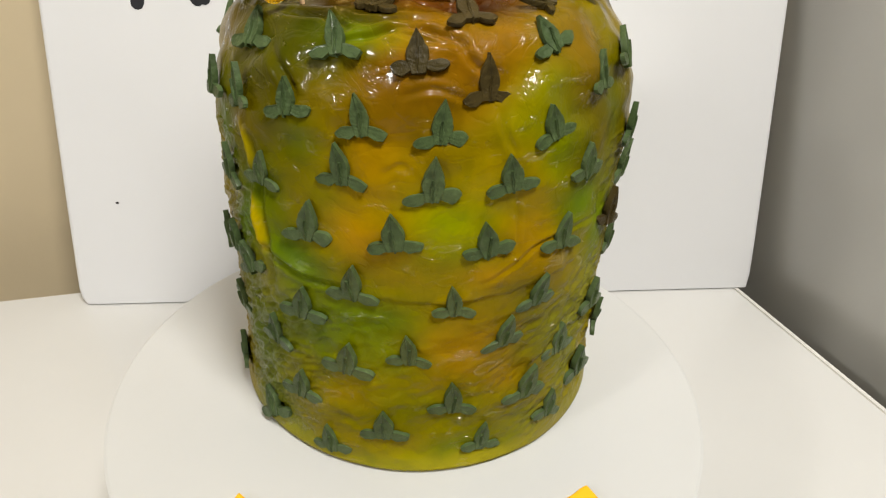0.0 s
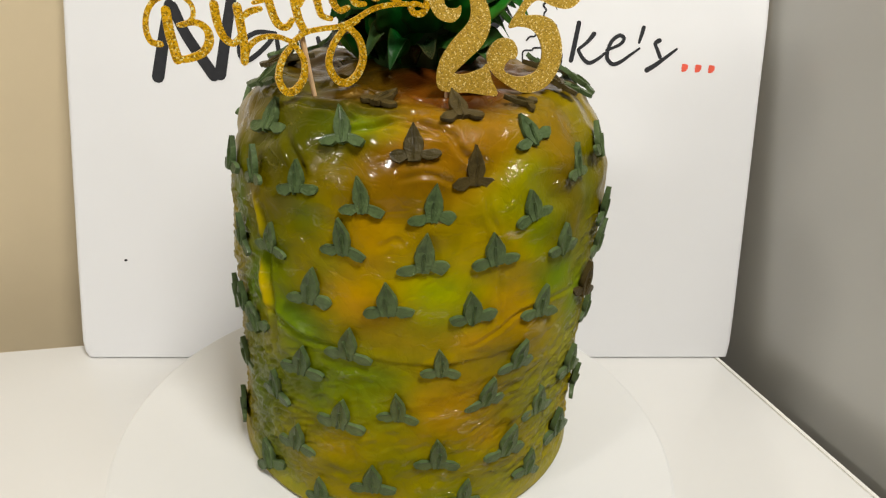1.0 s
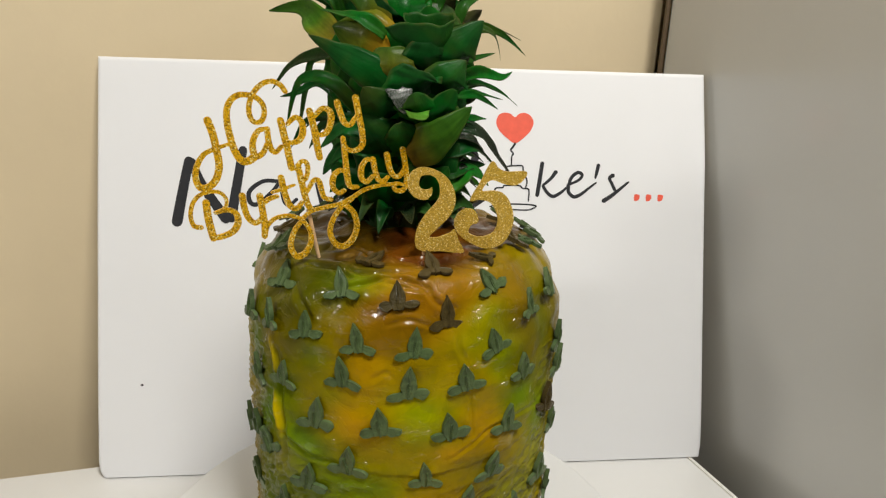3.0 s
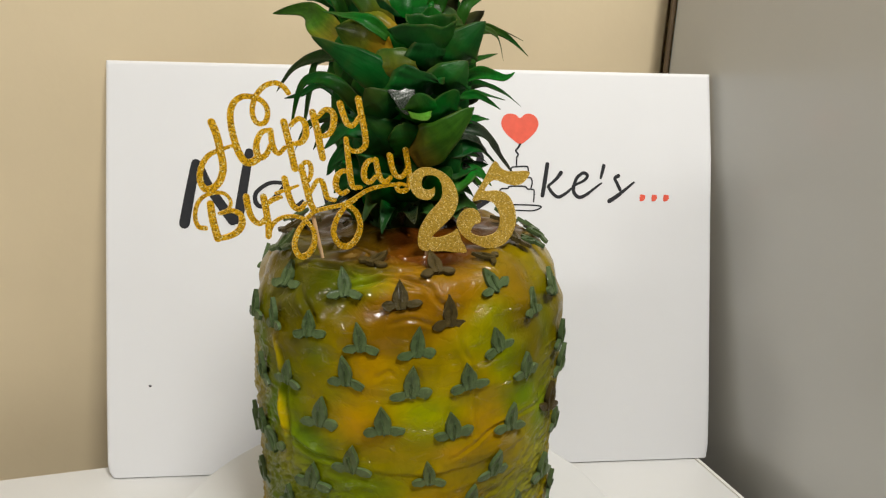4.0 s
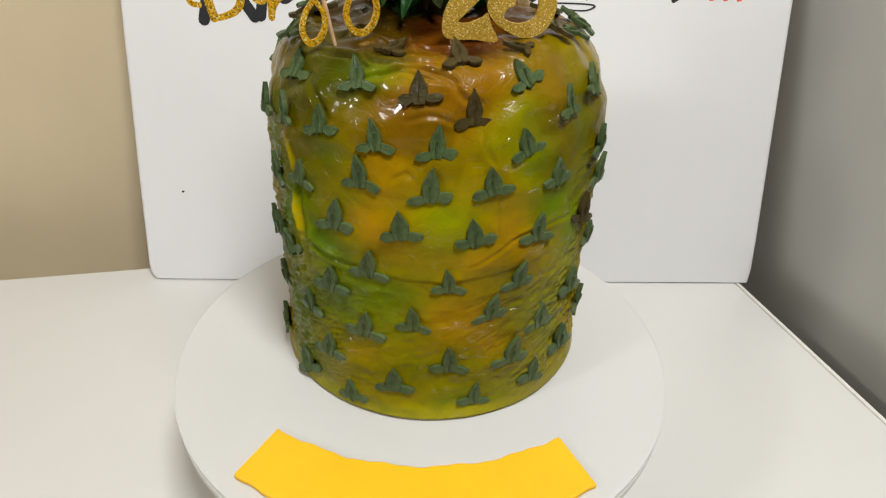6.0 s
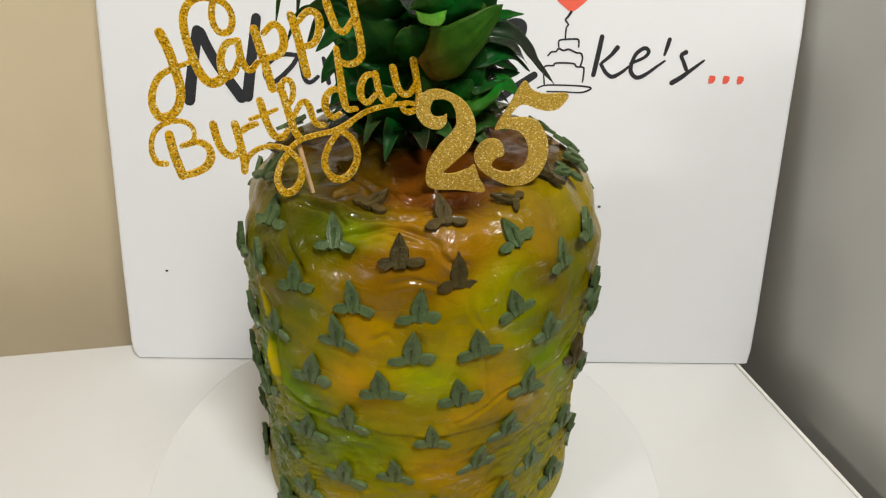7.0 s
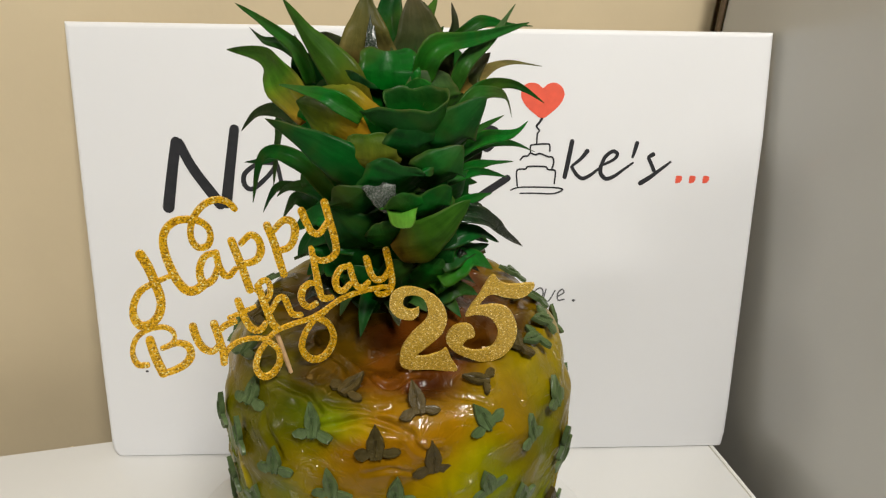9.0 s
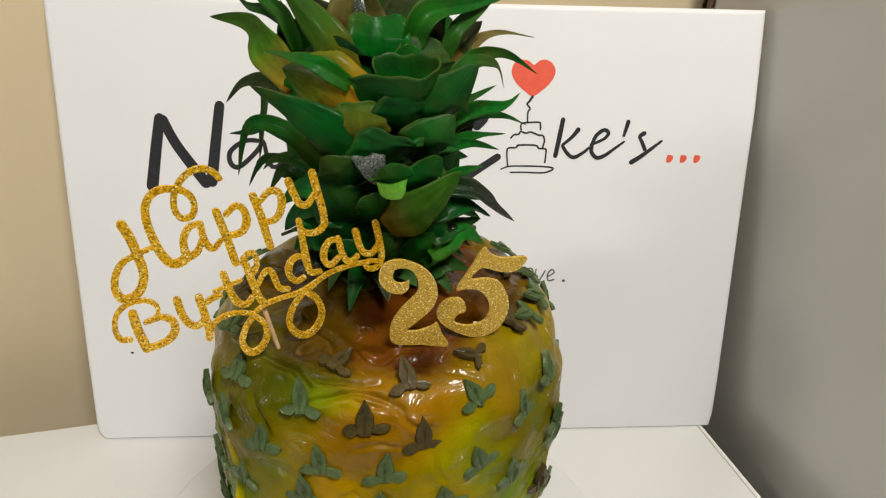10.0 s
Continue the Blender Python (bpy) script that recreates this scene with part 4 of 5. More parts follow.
# rows of leaves from the shoulder down: azimuth, height, lean, kind, size
TOP_ROWS = [(-20.1, 20.44, 22, "b", 0.76), (7.3, 20.02, -3, "b", 0.76), (34.8, 20.3, -50, "b", 0.74), (69.5, 20.1, -55, "g", 0.74), (82, 19.9, -35, "g", 0.8), (-66, 19.8, -25, "g", 0.84), (-53.5, 18.7, -12, "g", 0.84),
    (-25.6, 18.98, -14, "g", 0.82), (-5.9, 18.65, -7, "b", 0.84), (10.5, 17.85, 3, "b", 0.80), (28.2, 19.08, -22, "g", 0.80), (43, 17.6, -1, "g", 0.78)]
UPPER_ROWS = [(-35.9, 16.85, -10, "g", 0.78), (-18.0, 16.55, -7, "g", 0.80), (-0.5, 16.42, 0, "g", 0.80), (26.2, 16.28, -12, "g", 0.80), (59.5, 17.93, 8, "g", 0.86), (-53.5, 16.6, -10, "g", 0.86), (-68, 16.4, -6, "g", 0.84),
    (-22.4, 14.68, -3, "g", 0.84), (-2.1, 14.30, -2, "g", 0.86), (15.9, 14.58, -6, "g", 0.82), (38.0, 14.38, -5, "g", 0.82), (-45.3, 13.8, 5, "g", 0.84), (62, 14.9, -8, "g", 0.86), (-61, 13.1, 4, "g", 0.86)]
MIDDLE_ROWS = [(-31.5, 12.12, 3, "g", 0.92), (-10.4, 12.25, -4, "g", 0.86), (11.2, 11.95, -9, "g", 0.90), (32.0, 11.52, 3, "g", 0.90), (-64, 9.4, -2, "g", 0.92), (55.5, 11.1, 8, "b", 0.88), (71, 12.4, 4, "g", 0.88), (-78, 8.6, -4, "g", 0.88), (-52, 9.3, -30, "g", 0.84),
    (-21.2, 9.68, 1, "g", 0.97), (-35.0, 8.2, 3, "g", 0.88), (4.2, 9.18, -2, "g", 0.78), (27.0, 8.85, 4, "g", 0.84), (54, 6.7, 8, "g", 0.95), (70, 8.6, -10, "g", 0.88)]
LOWER_ROWS = [(-46.4, 5.9, -2, "g", 0.95), (-23.3, 5.75, 3, "g", 0.97), (-6.6, 6.65, -1, "g", 0.84), (18.2, 7.08, 3, "g", 0.88), (38.5, 5.45, 5, "g", 0.97), (-70, 5.5, 6, "g", 1.02), (66, 4.4, -14, "g", 0.95),
    (-38.3, 3.4, 2, "g", 0.93), (5.4, 3.80, 1, "g", 0.95), (26.7, 3.75, 6, "g", 0.97), (-13.2, 2.32, 1, "g", 0.93), (-28.6, 0.75, -12, "g", 0.84), (14.0, 1.2, 5, "g", 0.84), (-51, 0.9, -28, "g", 0.90), (36.8, 1.7, 10, "g", 0.88), (-76, 1.4, -4, "g", 0.97), (53, 2.6, 4, "g", 0.99)]
count = 0
for row in (TOP_ROWS, UPPER_ROWS, MIDDLE_ROWS, LOWER_ROWS):
    for azimuth, height, lean, kind, size in row:
        put_leaf(azimuth, height, lean, kind, count, size)
        count += 1
for k, height in enumerate((19.6, 17.2, 14.8, 12.4, 10.0, 7.6, 5.2, 2.6)):
    for i in range(7):
        rnd = random.Random(100 * k + i)
        put_leaf(96 + i * 25 + (12 if k % 2 else 0) + rnd.uniform(-3, 3), height + rnd.uniform(-0.4, 0.4), rnd.uniform(-10, 10), "g", count)
        count += 1
for azimuth, height, lean in ((58, 20.45, 60), (100, 20.5, 20), (140, 20.5, -30), (-100, 20.4, 20), (-140, 20.5, 40), (-84, 20.2, -40)):
    put_leaf(azimuth, height, lean, "b", count)
    count += 1

# ---- the pineapple crown ----
CROWN_Z = CAKE_H - 0.004
crown = part("crown", lathe([(0, -0.004), (0.022, -0.004), (0.021, 0.03), (0.024, 0.07), (0.022, 0.10), (0.014, 0.12), (0.003, 0.13), (0, 0.13)], 24), STEM, cake, "glossy green leafy pineapple crown", smooth=True)
crown.location = (-0.0055, 0.013, CROWN_Z)


def blade(points, width, kind, fold=0.26, twist=0.0, blunt=0.0, belly=0.95, root=0.72):
    """One strap leaf through a few points about the crown's foot (across, back, up, in cm), broadest past its base.
    fold: depth of its trough; twist: degrees it turns over towards the tip; blunt: how broad its cut end stays;
    belly: above 1 for sides that bow out; root: how broad its base is."""
    if belly < 1 and not blunt:
        width *= 1.15
    per = 24 // (len(points) - 1)
    line = spline(points, per)
    m, cross = len(line), 9
    rnd = random.Random(int(sum(points[0]) * 50 + sum(points[-1]) * 17 + width * 10))
    phase, wave, sag = rnd.uniform(0, 6.3), rnd.uniform(0.7, 1.3), rnd.uniform(0.2, 0.5)
    verts, along, rims, lanes = [], [], [], []
    for i, q in enumerate(line):
        s = i / (m - 1)
        d = (line[min(i + 1, m - 1)] - line[max(i - 1, 0)]).normalized()
        hint = Vector((0.10 * q.x, -0.75, 0.55) if belly < 1 else (0.12 * q.x, -0.95, 0.15)).normalized()
        across = d.cross(hint).normalized()
        up = across.cross(d)
        t = math.radians(twist) * s**1.5 + 0.30 * (wave if belly < 1 and not blunt else 0.15) * math.sin(5.5 * s + phase) * s
        a2, u2 = across * math.cos(t) + up * math.sin(t), up * math.cos(t) - across * math.sin(t)
        swell = root + (1 - root) * math.sin(math.pi / 2 * min(1, s / (0.3 if root > 0.5 else 0.9))) + (0.25 * s**3 if blunt > 0.6 else 0)
        taper = 1.0 if s < 0.35 else (1 - ((s - 0.35) / 0.65) ** belly) if belly > 1 else (1 - (s - 0.35) / 0.65) ** 0.95
        if blunt:
            taper = 1.0 if s < 0.3 else 1 - ((s - 0.3) / 0.7) ** max(1.0, belly)
            taper = blunt + (1 - blunt) * taper if s < 0.93 else (blunt + (1 - blunt) * taper) * (1 - 0.22 * ((s - 0.93) / 0.07) ** 2)
        w = width / 2 * (0.64 + 0.4 * blunt) * swell * max(0.018, taper) * (1 + 0.05 * math.sin(9 * s + phase) + 0.03 * math.sin(23 * s + 2 * phase))
        for j in range(cross):
            x = (j - 4) / 4
            ripple = (0.12 - 0.10 * blunt if belly < 1 else 0.03) * w * math.sin(15 * wave * s + phase + 2.4 * x) * abs(x) ** 1.3 + 0.03 * w * math.sin(31 * s + 3 * phase) * abs(x)
            height = 1.4 * fold * w * abs(x) ** 1.15 * (1 - 0.35 * s) + ripple
            if blunt > 0.5:
                height += 0.12 * blunt * w * s**5
            edge = blunt * (0.32 if blunt > 0.7 else 0.08) * width * s**6 * (sag * (1 - x * x) - 0.12 * math.sin(5 * x + phase))
            verts.append((q + a2 * (w * x) + u2 * height - d * edge) / 100)
            along.append(s)
            rims.append(max(abs(x), (s - 0.6) / 0.4))
            lanes.append((3.2 * x + phase * 9, 1.6 * s + 3 * wave, phase))
    n = len(verts)
    lower = [v + Vector((0, 0.0003, -0.0003)) for v in verts]
    faces = []
    for i in range(m - 1):
        for j in range(cross - 1):
            k0, k1, k2, k3 = i * cross + j, i * cross + j + 1, (i + 1) * cross + j + 1, (i + 1) * cross + j
            faces.append((k0, k1, k2, k3))
            faces.append((n + k0, n + k3, n + k2, n + k1))
    rim = list(range(cross)) + [i * cross + cross - 1 for i in range(1, m)] + [(m - 1) * cross + j for j in range(cross - 2, -1, -1)] + [i * cross for i in range(m - 2, 0, -1)]
    for k0, k1 in zip(rim, rim[1:] + rim[:1]):
        faces.append((k0, n + k0, n + k1, k1))
    me = bpy.data.meshes.new("leaf")
    me.from_pydata(verts + lower, [], faces)
    me.attributes.new("along", "FLOAT", "POINT").data.foreach_set("value", np.array(along + along, dtype=np.float32))
    me.attributes.new("rim", "FLOAT", "POINT").data.foreach_set("value", np.array(rims + rims, dtype=np.float32))
    me.attributes.new("lane", "FLOAT_VECTOR", "POINT").data.foreach_set("vector", np.array(lanes + lanes, dtype=np.float32).ravel())
    me.polygons.foreach_set("use_smooth", [True] * len(me.polygons))
    me.materials.append(CROWN[kind])
    return part("leaf", me, None, crown)


def cupped_leaf(foot, middle, across, back, kind):
    """A broad leaf rolled into a cup: an oval rim round its middle, one edge lapping over the other, all in cm."""
    turns, rings = 56, 12
    foot, middle, across, back = Vector(foot), Vector(middle), Vector(across), Vector(back)
    verts, along, rims, lanes = [], [], [], []
    for i in range(turns):
        u = i / (turns - 1)
        a = math.radians(-172 + 372 * u)
        lap = 1.10 - 0.22 * u
        rim = middle + across * (math.cos(a) * lap) + back * (math.sin(a) * lap) + Vector((0, 0, 0.10 * math.sin(2.5 * a + 1) + 0.05 * math.sin(7 * a)))
        if u < 0.2:
            rim += across * (-0.55 * (1 - u / 0.2) ** 2) + Vector((0, 0, -0.42 * (1 - u / 0.2) ** 1.5))
        root = foot + (across * math.cos(a) + back * math.sin(a)) * 0.55 * lap
        for j in range(rings):
            v = j / (rings - 1)
            bulge = 0.16 * math.sin(math.pi * v)
            p = root.lerp(rim, v) + (across * math.cos(a) + back * math.sin(a)) * bulge
            if v > 0.85:
                p += (across * math.cos(a) + back * math.sin(a)) * 0.08 * (v - 0.85) / 0.15
            verts.append(p / 100)
            along.append(v)
            rims.append(max(0.0, (v - 0.55) / 0.45))
            lanes.append((9 * u, 1.3 * v, 4.0))
    faces = [(i * rings + j, (i + 1) * rings + j, (i + 1) * rings + j + 1, i * rings + j + 1) for i in range(turns - 1) for j in range(rings - 1)]
    me = bpy.data.meshes.new("leaf")
    me.from_pydata(verts, [], faces)
    me.attributes.new("along", "FLOAT", "POINT").data.foreach_set("value", np.array(along, dtype=np.float32))
    me.attributes.new("rim", "FLOAT", "POINT").data.foreach_set("value", np.array(rims, dtype=np.float32))
    me.attributes.new("lane", "FLOAT_VECTOR", "POINT").data.foreach_set("vector", np.array(lanes, dtype=np.float32).ravel())
    me.polygons.foreach_set("use_smooth", [True] * len(me.polygons))
    me.materials.append(CROWN[kind])
    ob = part("leaf", me, None, crown)
    thick = ob.modifiers.new("thickness", "SOLIDIFY")
    thick.thickness, thick.offset = 0.0006, 0.0
    return ob


# top heart
blade(((-0.7, -1.0, 11.8), (-0.7, -1.2, 13.8), (-0.7, -0.6, 15.6)), 3.6, "tan", fold=0.25)
blade(((-0.3, -1.5, 12.3), (-0.5, -1.45, 13.5), (-0.5, -1.0, 14.8)), 1.0, "silver", fold=0.5)
blade(((1.6, -1.0, 11.7), (1.5, -0.9, 13.7), (1.2, -0.4, 15.5)), 4.3, "brown", fold=0.25, belly=1.35)
blade(((1.9, -0.6, 11.9), (2.0, -0.5, 13.8), (1.7, 0.0, 15.1)), 2.0, "dark", fold=0.3)
blade(((2.7, 0.4, 12.4), (3.1, 0.8, 13.9), (3.0, 1.2, 14.9)), 0.8, "brown", fold=0.4)
blade(((-1.3, 0.0, 11.6), (-2.2, 0.6, 13.0), (-3.0, 1.0, 13.5)), 1.8, "brown", fold=0.3)
blade(((0.2, 1.0, 11.4), (0.2, 1.6, 14.0), (0.5, 2.4, 15.6)), 2.6, "dark", fold=0.4)
# right side, downwards
blade(((1.6, -2.2, 12.4), (2.2, -2.2, 13.6), (4.1, -0.8, 13.8), (6.6, 1.2, 14.1)), 1.45, "green", fold=0.5)
blade(((3.0, -1.6, 11.7), (3.5, -1.4, 12.9), (4.8, 0.0, 13.7), (5.9, 1.2, 14.9)), 1.0, "grey", twist=35)
blade(((3.1, 0.6, 13.4), (4.3, 1.0, 14.1), (5.5, 1.6, 13.9), (7.0, 2.4, 13.7)), 0.8, "green", twist=25)
blade(((3.1, -1.2, 11.0), (4.1, 0.6, 11.6), (5.8, 2.8, 11.8), (8.2, 5.1, 11.1)), 1.1, "tan", twist=60)
blade(((3.3, 0.0, 11.0), (4.0, 0.6, 12.0), (4.9, 1.2, 12.7)), 1.8, "brown", twist=30)
blade(((3.2, -1.6, 10.7), (4.3, -0.8, 11.6), (6.0, 0.6, 11.4), (7.8, 1.6, 10.2)), 0.9, "green", twist=-30)
blade(((3.0, -2.4, 10.6), (4.1, -1.8, 11.6), (5.4, -0.6, 11.2), (6.0, 0.2, 9.9)), 1.05, "grey", twist=40)
blade(((2.5, -2.8, 9.3), (3.8, -2.0, 9.9), (5.5, -0.6, 10.3)), 0.7, "green", twist=20)
blade(((2.8, -2.0, 8.6), (4.4, -0.8, 9.2), (6.2, 0.8, 8.9), (7.1, 1.8, 9.2)), 1.0, "bright", twist=-40)
blade(((3.0, -1.4, 8.1), (4.6, 0.2, 8.5), (6.3, 1.8, 8.0), (7.9, 3.2, 7.0)), 0.8, "green", twist=40)
blade(((3.0, -2.2, 8.0), (4.5, -1.0, 8.0), (6.3, 0.4, 7.6)), 0.75, "green", twist=30)
blade(((2.8, -2.6, 7.8), (4.2, -1.8, 8.0), (5.9, -0.4, 7.1)), 0.7, "green", twist=-30)
blade(((3.1, -2.6, 6.6), (4.1, -2.0, 6.7), (5.1, -1.2, 6.6)), 0.75, "green", twist=0)
blade(((3.5, 0.4, 7.4), (4.4, 0.8, 7.6), (4.8, 1.2, 7.9)), 1.0, "brown", twist=0)
blade(((2.7, -2.6, 6.2), (4.5, -2.2, 5.8), (5.8, -1.2, 4.4), (7.1, -0.1, 3.0)), 1.3, "wet", fold=0.5, twist=25)
blade(((3.6, -0.4, 5.4), (4.7, 0.2, 4.9), (5.8, 1.0, 3.7)), 1.2, "wet", twist=30)
blade(((2.5, -3.0, 4.8), (4.2, -2.4, 5.1), (5.6, -1.4, 4.0)), 1.3, "dark", twist=20)
blade(((2.6, -3.0, 3.6), (3.8, -2.4, 4.0), (5.1, -1.6, 4.0)), 1.4, "dark", twist=20)
blade(((2.5, -3.0, 2.9), (4.0, -2.6, 3.8), (5.3, -2.0, 2.8)), 2.0, "green", twist=30)
# left side, downwards
blade(((-3.2, -0.8, 11.7), (-3.7, -0.6, 13.1), (-5.2, 0.4, 14.0), (-6.7, 1.6, 14.6)), 1.0, "green", twist=25)
blade(((-0.8, -2.8, 10.7), (-1.7, -2.8, 12.6), (-3.1, -1.6, 13.9), (-4.3, -0.2, 15.2)), 2.5, "olive", fold=-0.2, belly=1.1)
blade(((-3.0, -0.6, 11.2), (-3.6, -0.2, 12.5), (-4.8, 0.8, 13.4), (-5.8, 1.4, 14.2)), 0.75, "dark", twist=0)
blade(((-3.8, -0.2, 11.0), (-3.8, 0.2, 12.6), (-4.0, 0.6, 13.5)), 1.1, "dark", twist=0)
blade(((-3.2, -1.6, 10.4), (-4.5, -0.4, 11.5), (-5.6, 1.2, 12.4), (-7.7, 3.0, 12.2)), 2.2, "olive", twist=25)
blade(((-3.7, 0.4, 12.5), (-4.6, 0.8, 13.0), (-5.5, 1.2, 13.1), (-6.2, 1.6, 13.6)), 0.75, "grey", twist=40)
blade(((-0.9, -3.3, 11.0), (-2.1, -3.3, 11.8), (-3.2, -2.9, 12.0), (-4.3, -2.7, 12.2)), 1.1, "green", twist=-20)
blade(((-0.4, -3.2, 9.7), (-1.7, -3.4, 10.9), (-2.9, -2.8, 11.2), (-3.7, -2.4, 11.4)), 4.7, "sunny", fold=-0.2, belly=1.2)
blade(((-3.2, -1.2, 9.8), (-4.8, 1.0, 9.8), (-6.5, 3.0, 9.1), (-7.9, 4.6, 7.5)), 1.1, "grey", twist=40)
blade(((-3.7, -0.6, 9.9), (-5.0, 1.5, 9.4), (-5.6, 2.4, 7.5), (-6.1, 2.7, 5.1)), 1.1, "grey", twist=30)
blade(((0.3, -3.6, 7.6), (-1.7, -3.9, 9.2), (-3.4, -3.4, 10.1), (-4.9, -3.2, 10.9)), 2.8, "dark", fold=-0.15, belly=1.2)
blade(((-2.3, -2.6, 7.0), (-3.8, -2.0, 8.5), (-5.6, -1.0, 8.4), (-6.5, -0.5, 5.7)), 1.2, "green", twist=40)
blade(((-2.9, -1.4, 6.9), (-4.4, -0.8, 8.3), (-5.9, 0.0, 7.7), (-6.9, 0.5, 7.4)), 0.8, "dark", twist=30)
blade(((-3.7, 0.0, 6.3), (-5.2, 0.6, 6.1), (-5.9, 1.0, 5.4), (-6.5, 1.4, 4.2)), 0.65, "dark", twist=40)
blade(((-2.2, -2.0, 6.2), (-3.5, -1.2, 6.8), (-4.7, -0.4, 6.5), (-5.5, 0.4, 5.6)), 0.9, "dark", twist=20)
blade(((-2.9, -1.0, 5.3), (-4.3, -0.4, 5.9), (-5.3, 0.4, 4.4)), 1.2, "dark", twist=0)
blade(((-1.6, -3.0, 5.6), (-3.0, -2.6, 6.1), (-4.5, -1.8, 4.8)), 1.8, "dark", twist=20)
blade(((-1.3, -3.2, 4.7), (-2.6, -2.8, 5.2), (-4.0, -2.0, 3.9)), 1.7, "dark", twist=20)
# cupped and curled leaves high in front, and a trimmed end
blade(((0.30, -2.0, 10.9), (0.22, -2.1, 12.4), (0.22, -1.5, 13.38)), 3.2, "bright", fold=0.42, blunt=0.6, belly=1.8)
blade(((2.2, -2.4, 10.4), (2.1, -2.7, 11.7), (2.0, -2.3, 12.8)), 4.0, "grey", fold=-0.25, blunt=0.3, belly=2.0)
cupped_leaf((1.3, -3.1, 10.2), (1.30, -3.45, 12.0), (1.32, 0, 0.05), (0, 0.66, 0.30), "green")
blade(((0.7, -2.4, 7.2), (0.75, -4.2, 7.2), (0.85, -5.4, 6.9)), 2.1, "pale", fold=0.12, blunt=0.42)
# broad smooth leaves that wrap the crown, wider towards the top
blade(((-0.6, -3.2, 8.1), (-0.6, -4.0, 9.3), (-0.7, -3.7, 10.5)), 4.0, "ochre", fold=-0.25, blunt=0.42, belly=1.7, root=0.35)
# dark colour here puts in the shade cast by the leaves above
blade(((1.5, -3.2, 8.8), (1.4, -3.9, 10.0), (1.5, -3.9, 11.0)), 4.4, "dark", fold=-0.3, blunt=0.25, belly=1.45)
blade(((2.8, -3.0, 9.2), (3.0, -3.6, 10.4), (4.3, -3.2, 11.95)), 4.4, "dark", fold=-0.3, belly=1.45)
blade(((0.9, -3.6, 7.7), (0.7, -4.4, 8.7), (0.9, -4.5, 9.4)), 4.6, "dark", fold=-0.3, blunt=0.35, belly=1.45)
blade(((2.2, -3.2, 7.9), (2.6, -3.9, 8.9), (3.4, -3.5, 9.9)), 4.3, "dark", fold=-0.3, belly=1.45)
blade(((0.15, -4.35, 7.1), (0.0, -4.45, 7.9), (-0.25, -4.1, 8.5)), 1.6, "silver", fold=-0.05, blunt=0.75, root=0.12)
blade(((-1.0, -3.6, 6.5), (-1.5, -4.4, 7.6), (-2.1, -4.5, 8.4)), 3.6, "dark", fold=-0.3, belly=1.45)
blade(((0.7, -3.8, 6.6), (0.8, -4.6, 7.4), (0.5, -4.9, 8.2)), 3.6, "green", fold=-0.3, blunt=0.1, belly=1.45)
blade(((2.2, -3.6, 6.6), (2.2, -4.2, 7.4), (2.8, -4.3, 8.4)), 3.1, "bright", fold=-0.2, blunt=0.1, belly=1.45)
blade(((0.3, -3.6, 4.9), (2.0, -4.4, 5.9), (3.8, -3.8, 7.5)), 3.6, "olive", fold=-0.2, belly=1.45)
blade(((-0.5, -3.4, 4.9), (-1.3, -4.0, 5.9), (-2.3, -3.8, 7.0)), 4.1, "dark", fold=-0.3, belly=1.45)
blade(((0.4, -3.2, 4.7), (0.1, -4.0, 5.7), (-0.2, -4.3, 6.6)), 4.1, "green", fold=-0.3, blunt=0.1, belly=1.45)
blade(((1.4, -2.6, 3.2), (2.5, -3.2, 4.3), (3.3, -3.0, 5.4)), 3.4, "dark", fold=-0.2, belly=1.45)
blade(((-0.6, -2.8, 3.3), (-1.7, -3.4, 4.6), (-2.8, -3.2, 5.6)), 3.6, "dark", fold=-0.2, belly=1.45)
blade(((0.8, -2.8, 2.0), (0.5, -3.5, 3.3), (0.2, -3.6, 4.3)), 4.1, "dark", fold=-0.3, belly=1.45)
blade(((1.8, -2.6, 2.0), (2.2, -3.2, 3.3), (2.7, -3.2, 4.1)), 3.1, "green", fold=-0.2, belly=1.45)
blade(((-0.4, -2.6, 1.8), (-1.1, -3.2, 2.9), (-1.7, -3.2, 3.7)), 3.4, "dark", fold=-0.2, belly=1.45)
blade(((2.4, -2.6, 4.0), (3.6, -2.4, 5.0), (5.0, -1.6, 4.1)), 1.4, "dark", twist=25)
blade(((2.4, -2.6, 3.3), (3.6, -2.4, 4.2), (4.9, -1.6, 3.2)), 1.2, "wet", twist=25)
blade(((2.5, -2.6, 2.7), (3.6, -2.4, 3.5), (4.7, -1.8, 2.5)), 1.2, "dark", twist=25)
blade(((2.3, -2.6, 2.0), (3.4, -2.4, 2.8), (4.5, -1.8, 1.8)), 1.2, "green", twist=25)
blade(((2.5, -2.6, 1.5), (3.6, -2.4, 1.9), (4.7, -1.8, 1.1)), 1.4, "dark", twist=25)
blade(((-2.0, -2.4, 4.1), (-3.4, -2.0, 4.5), (-4.4, -1.4, 3.2)), 2.0, "dark", twist=20)
blade(((-1.9, -2.4, 3.1), (-3.0, -2.0, 3.3), (-4.0, -1.6, 2.2)), 2.0, "dark", twist=20)
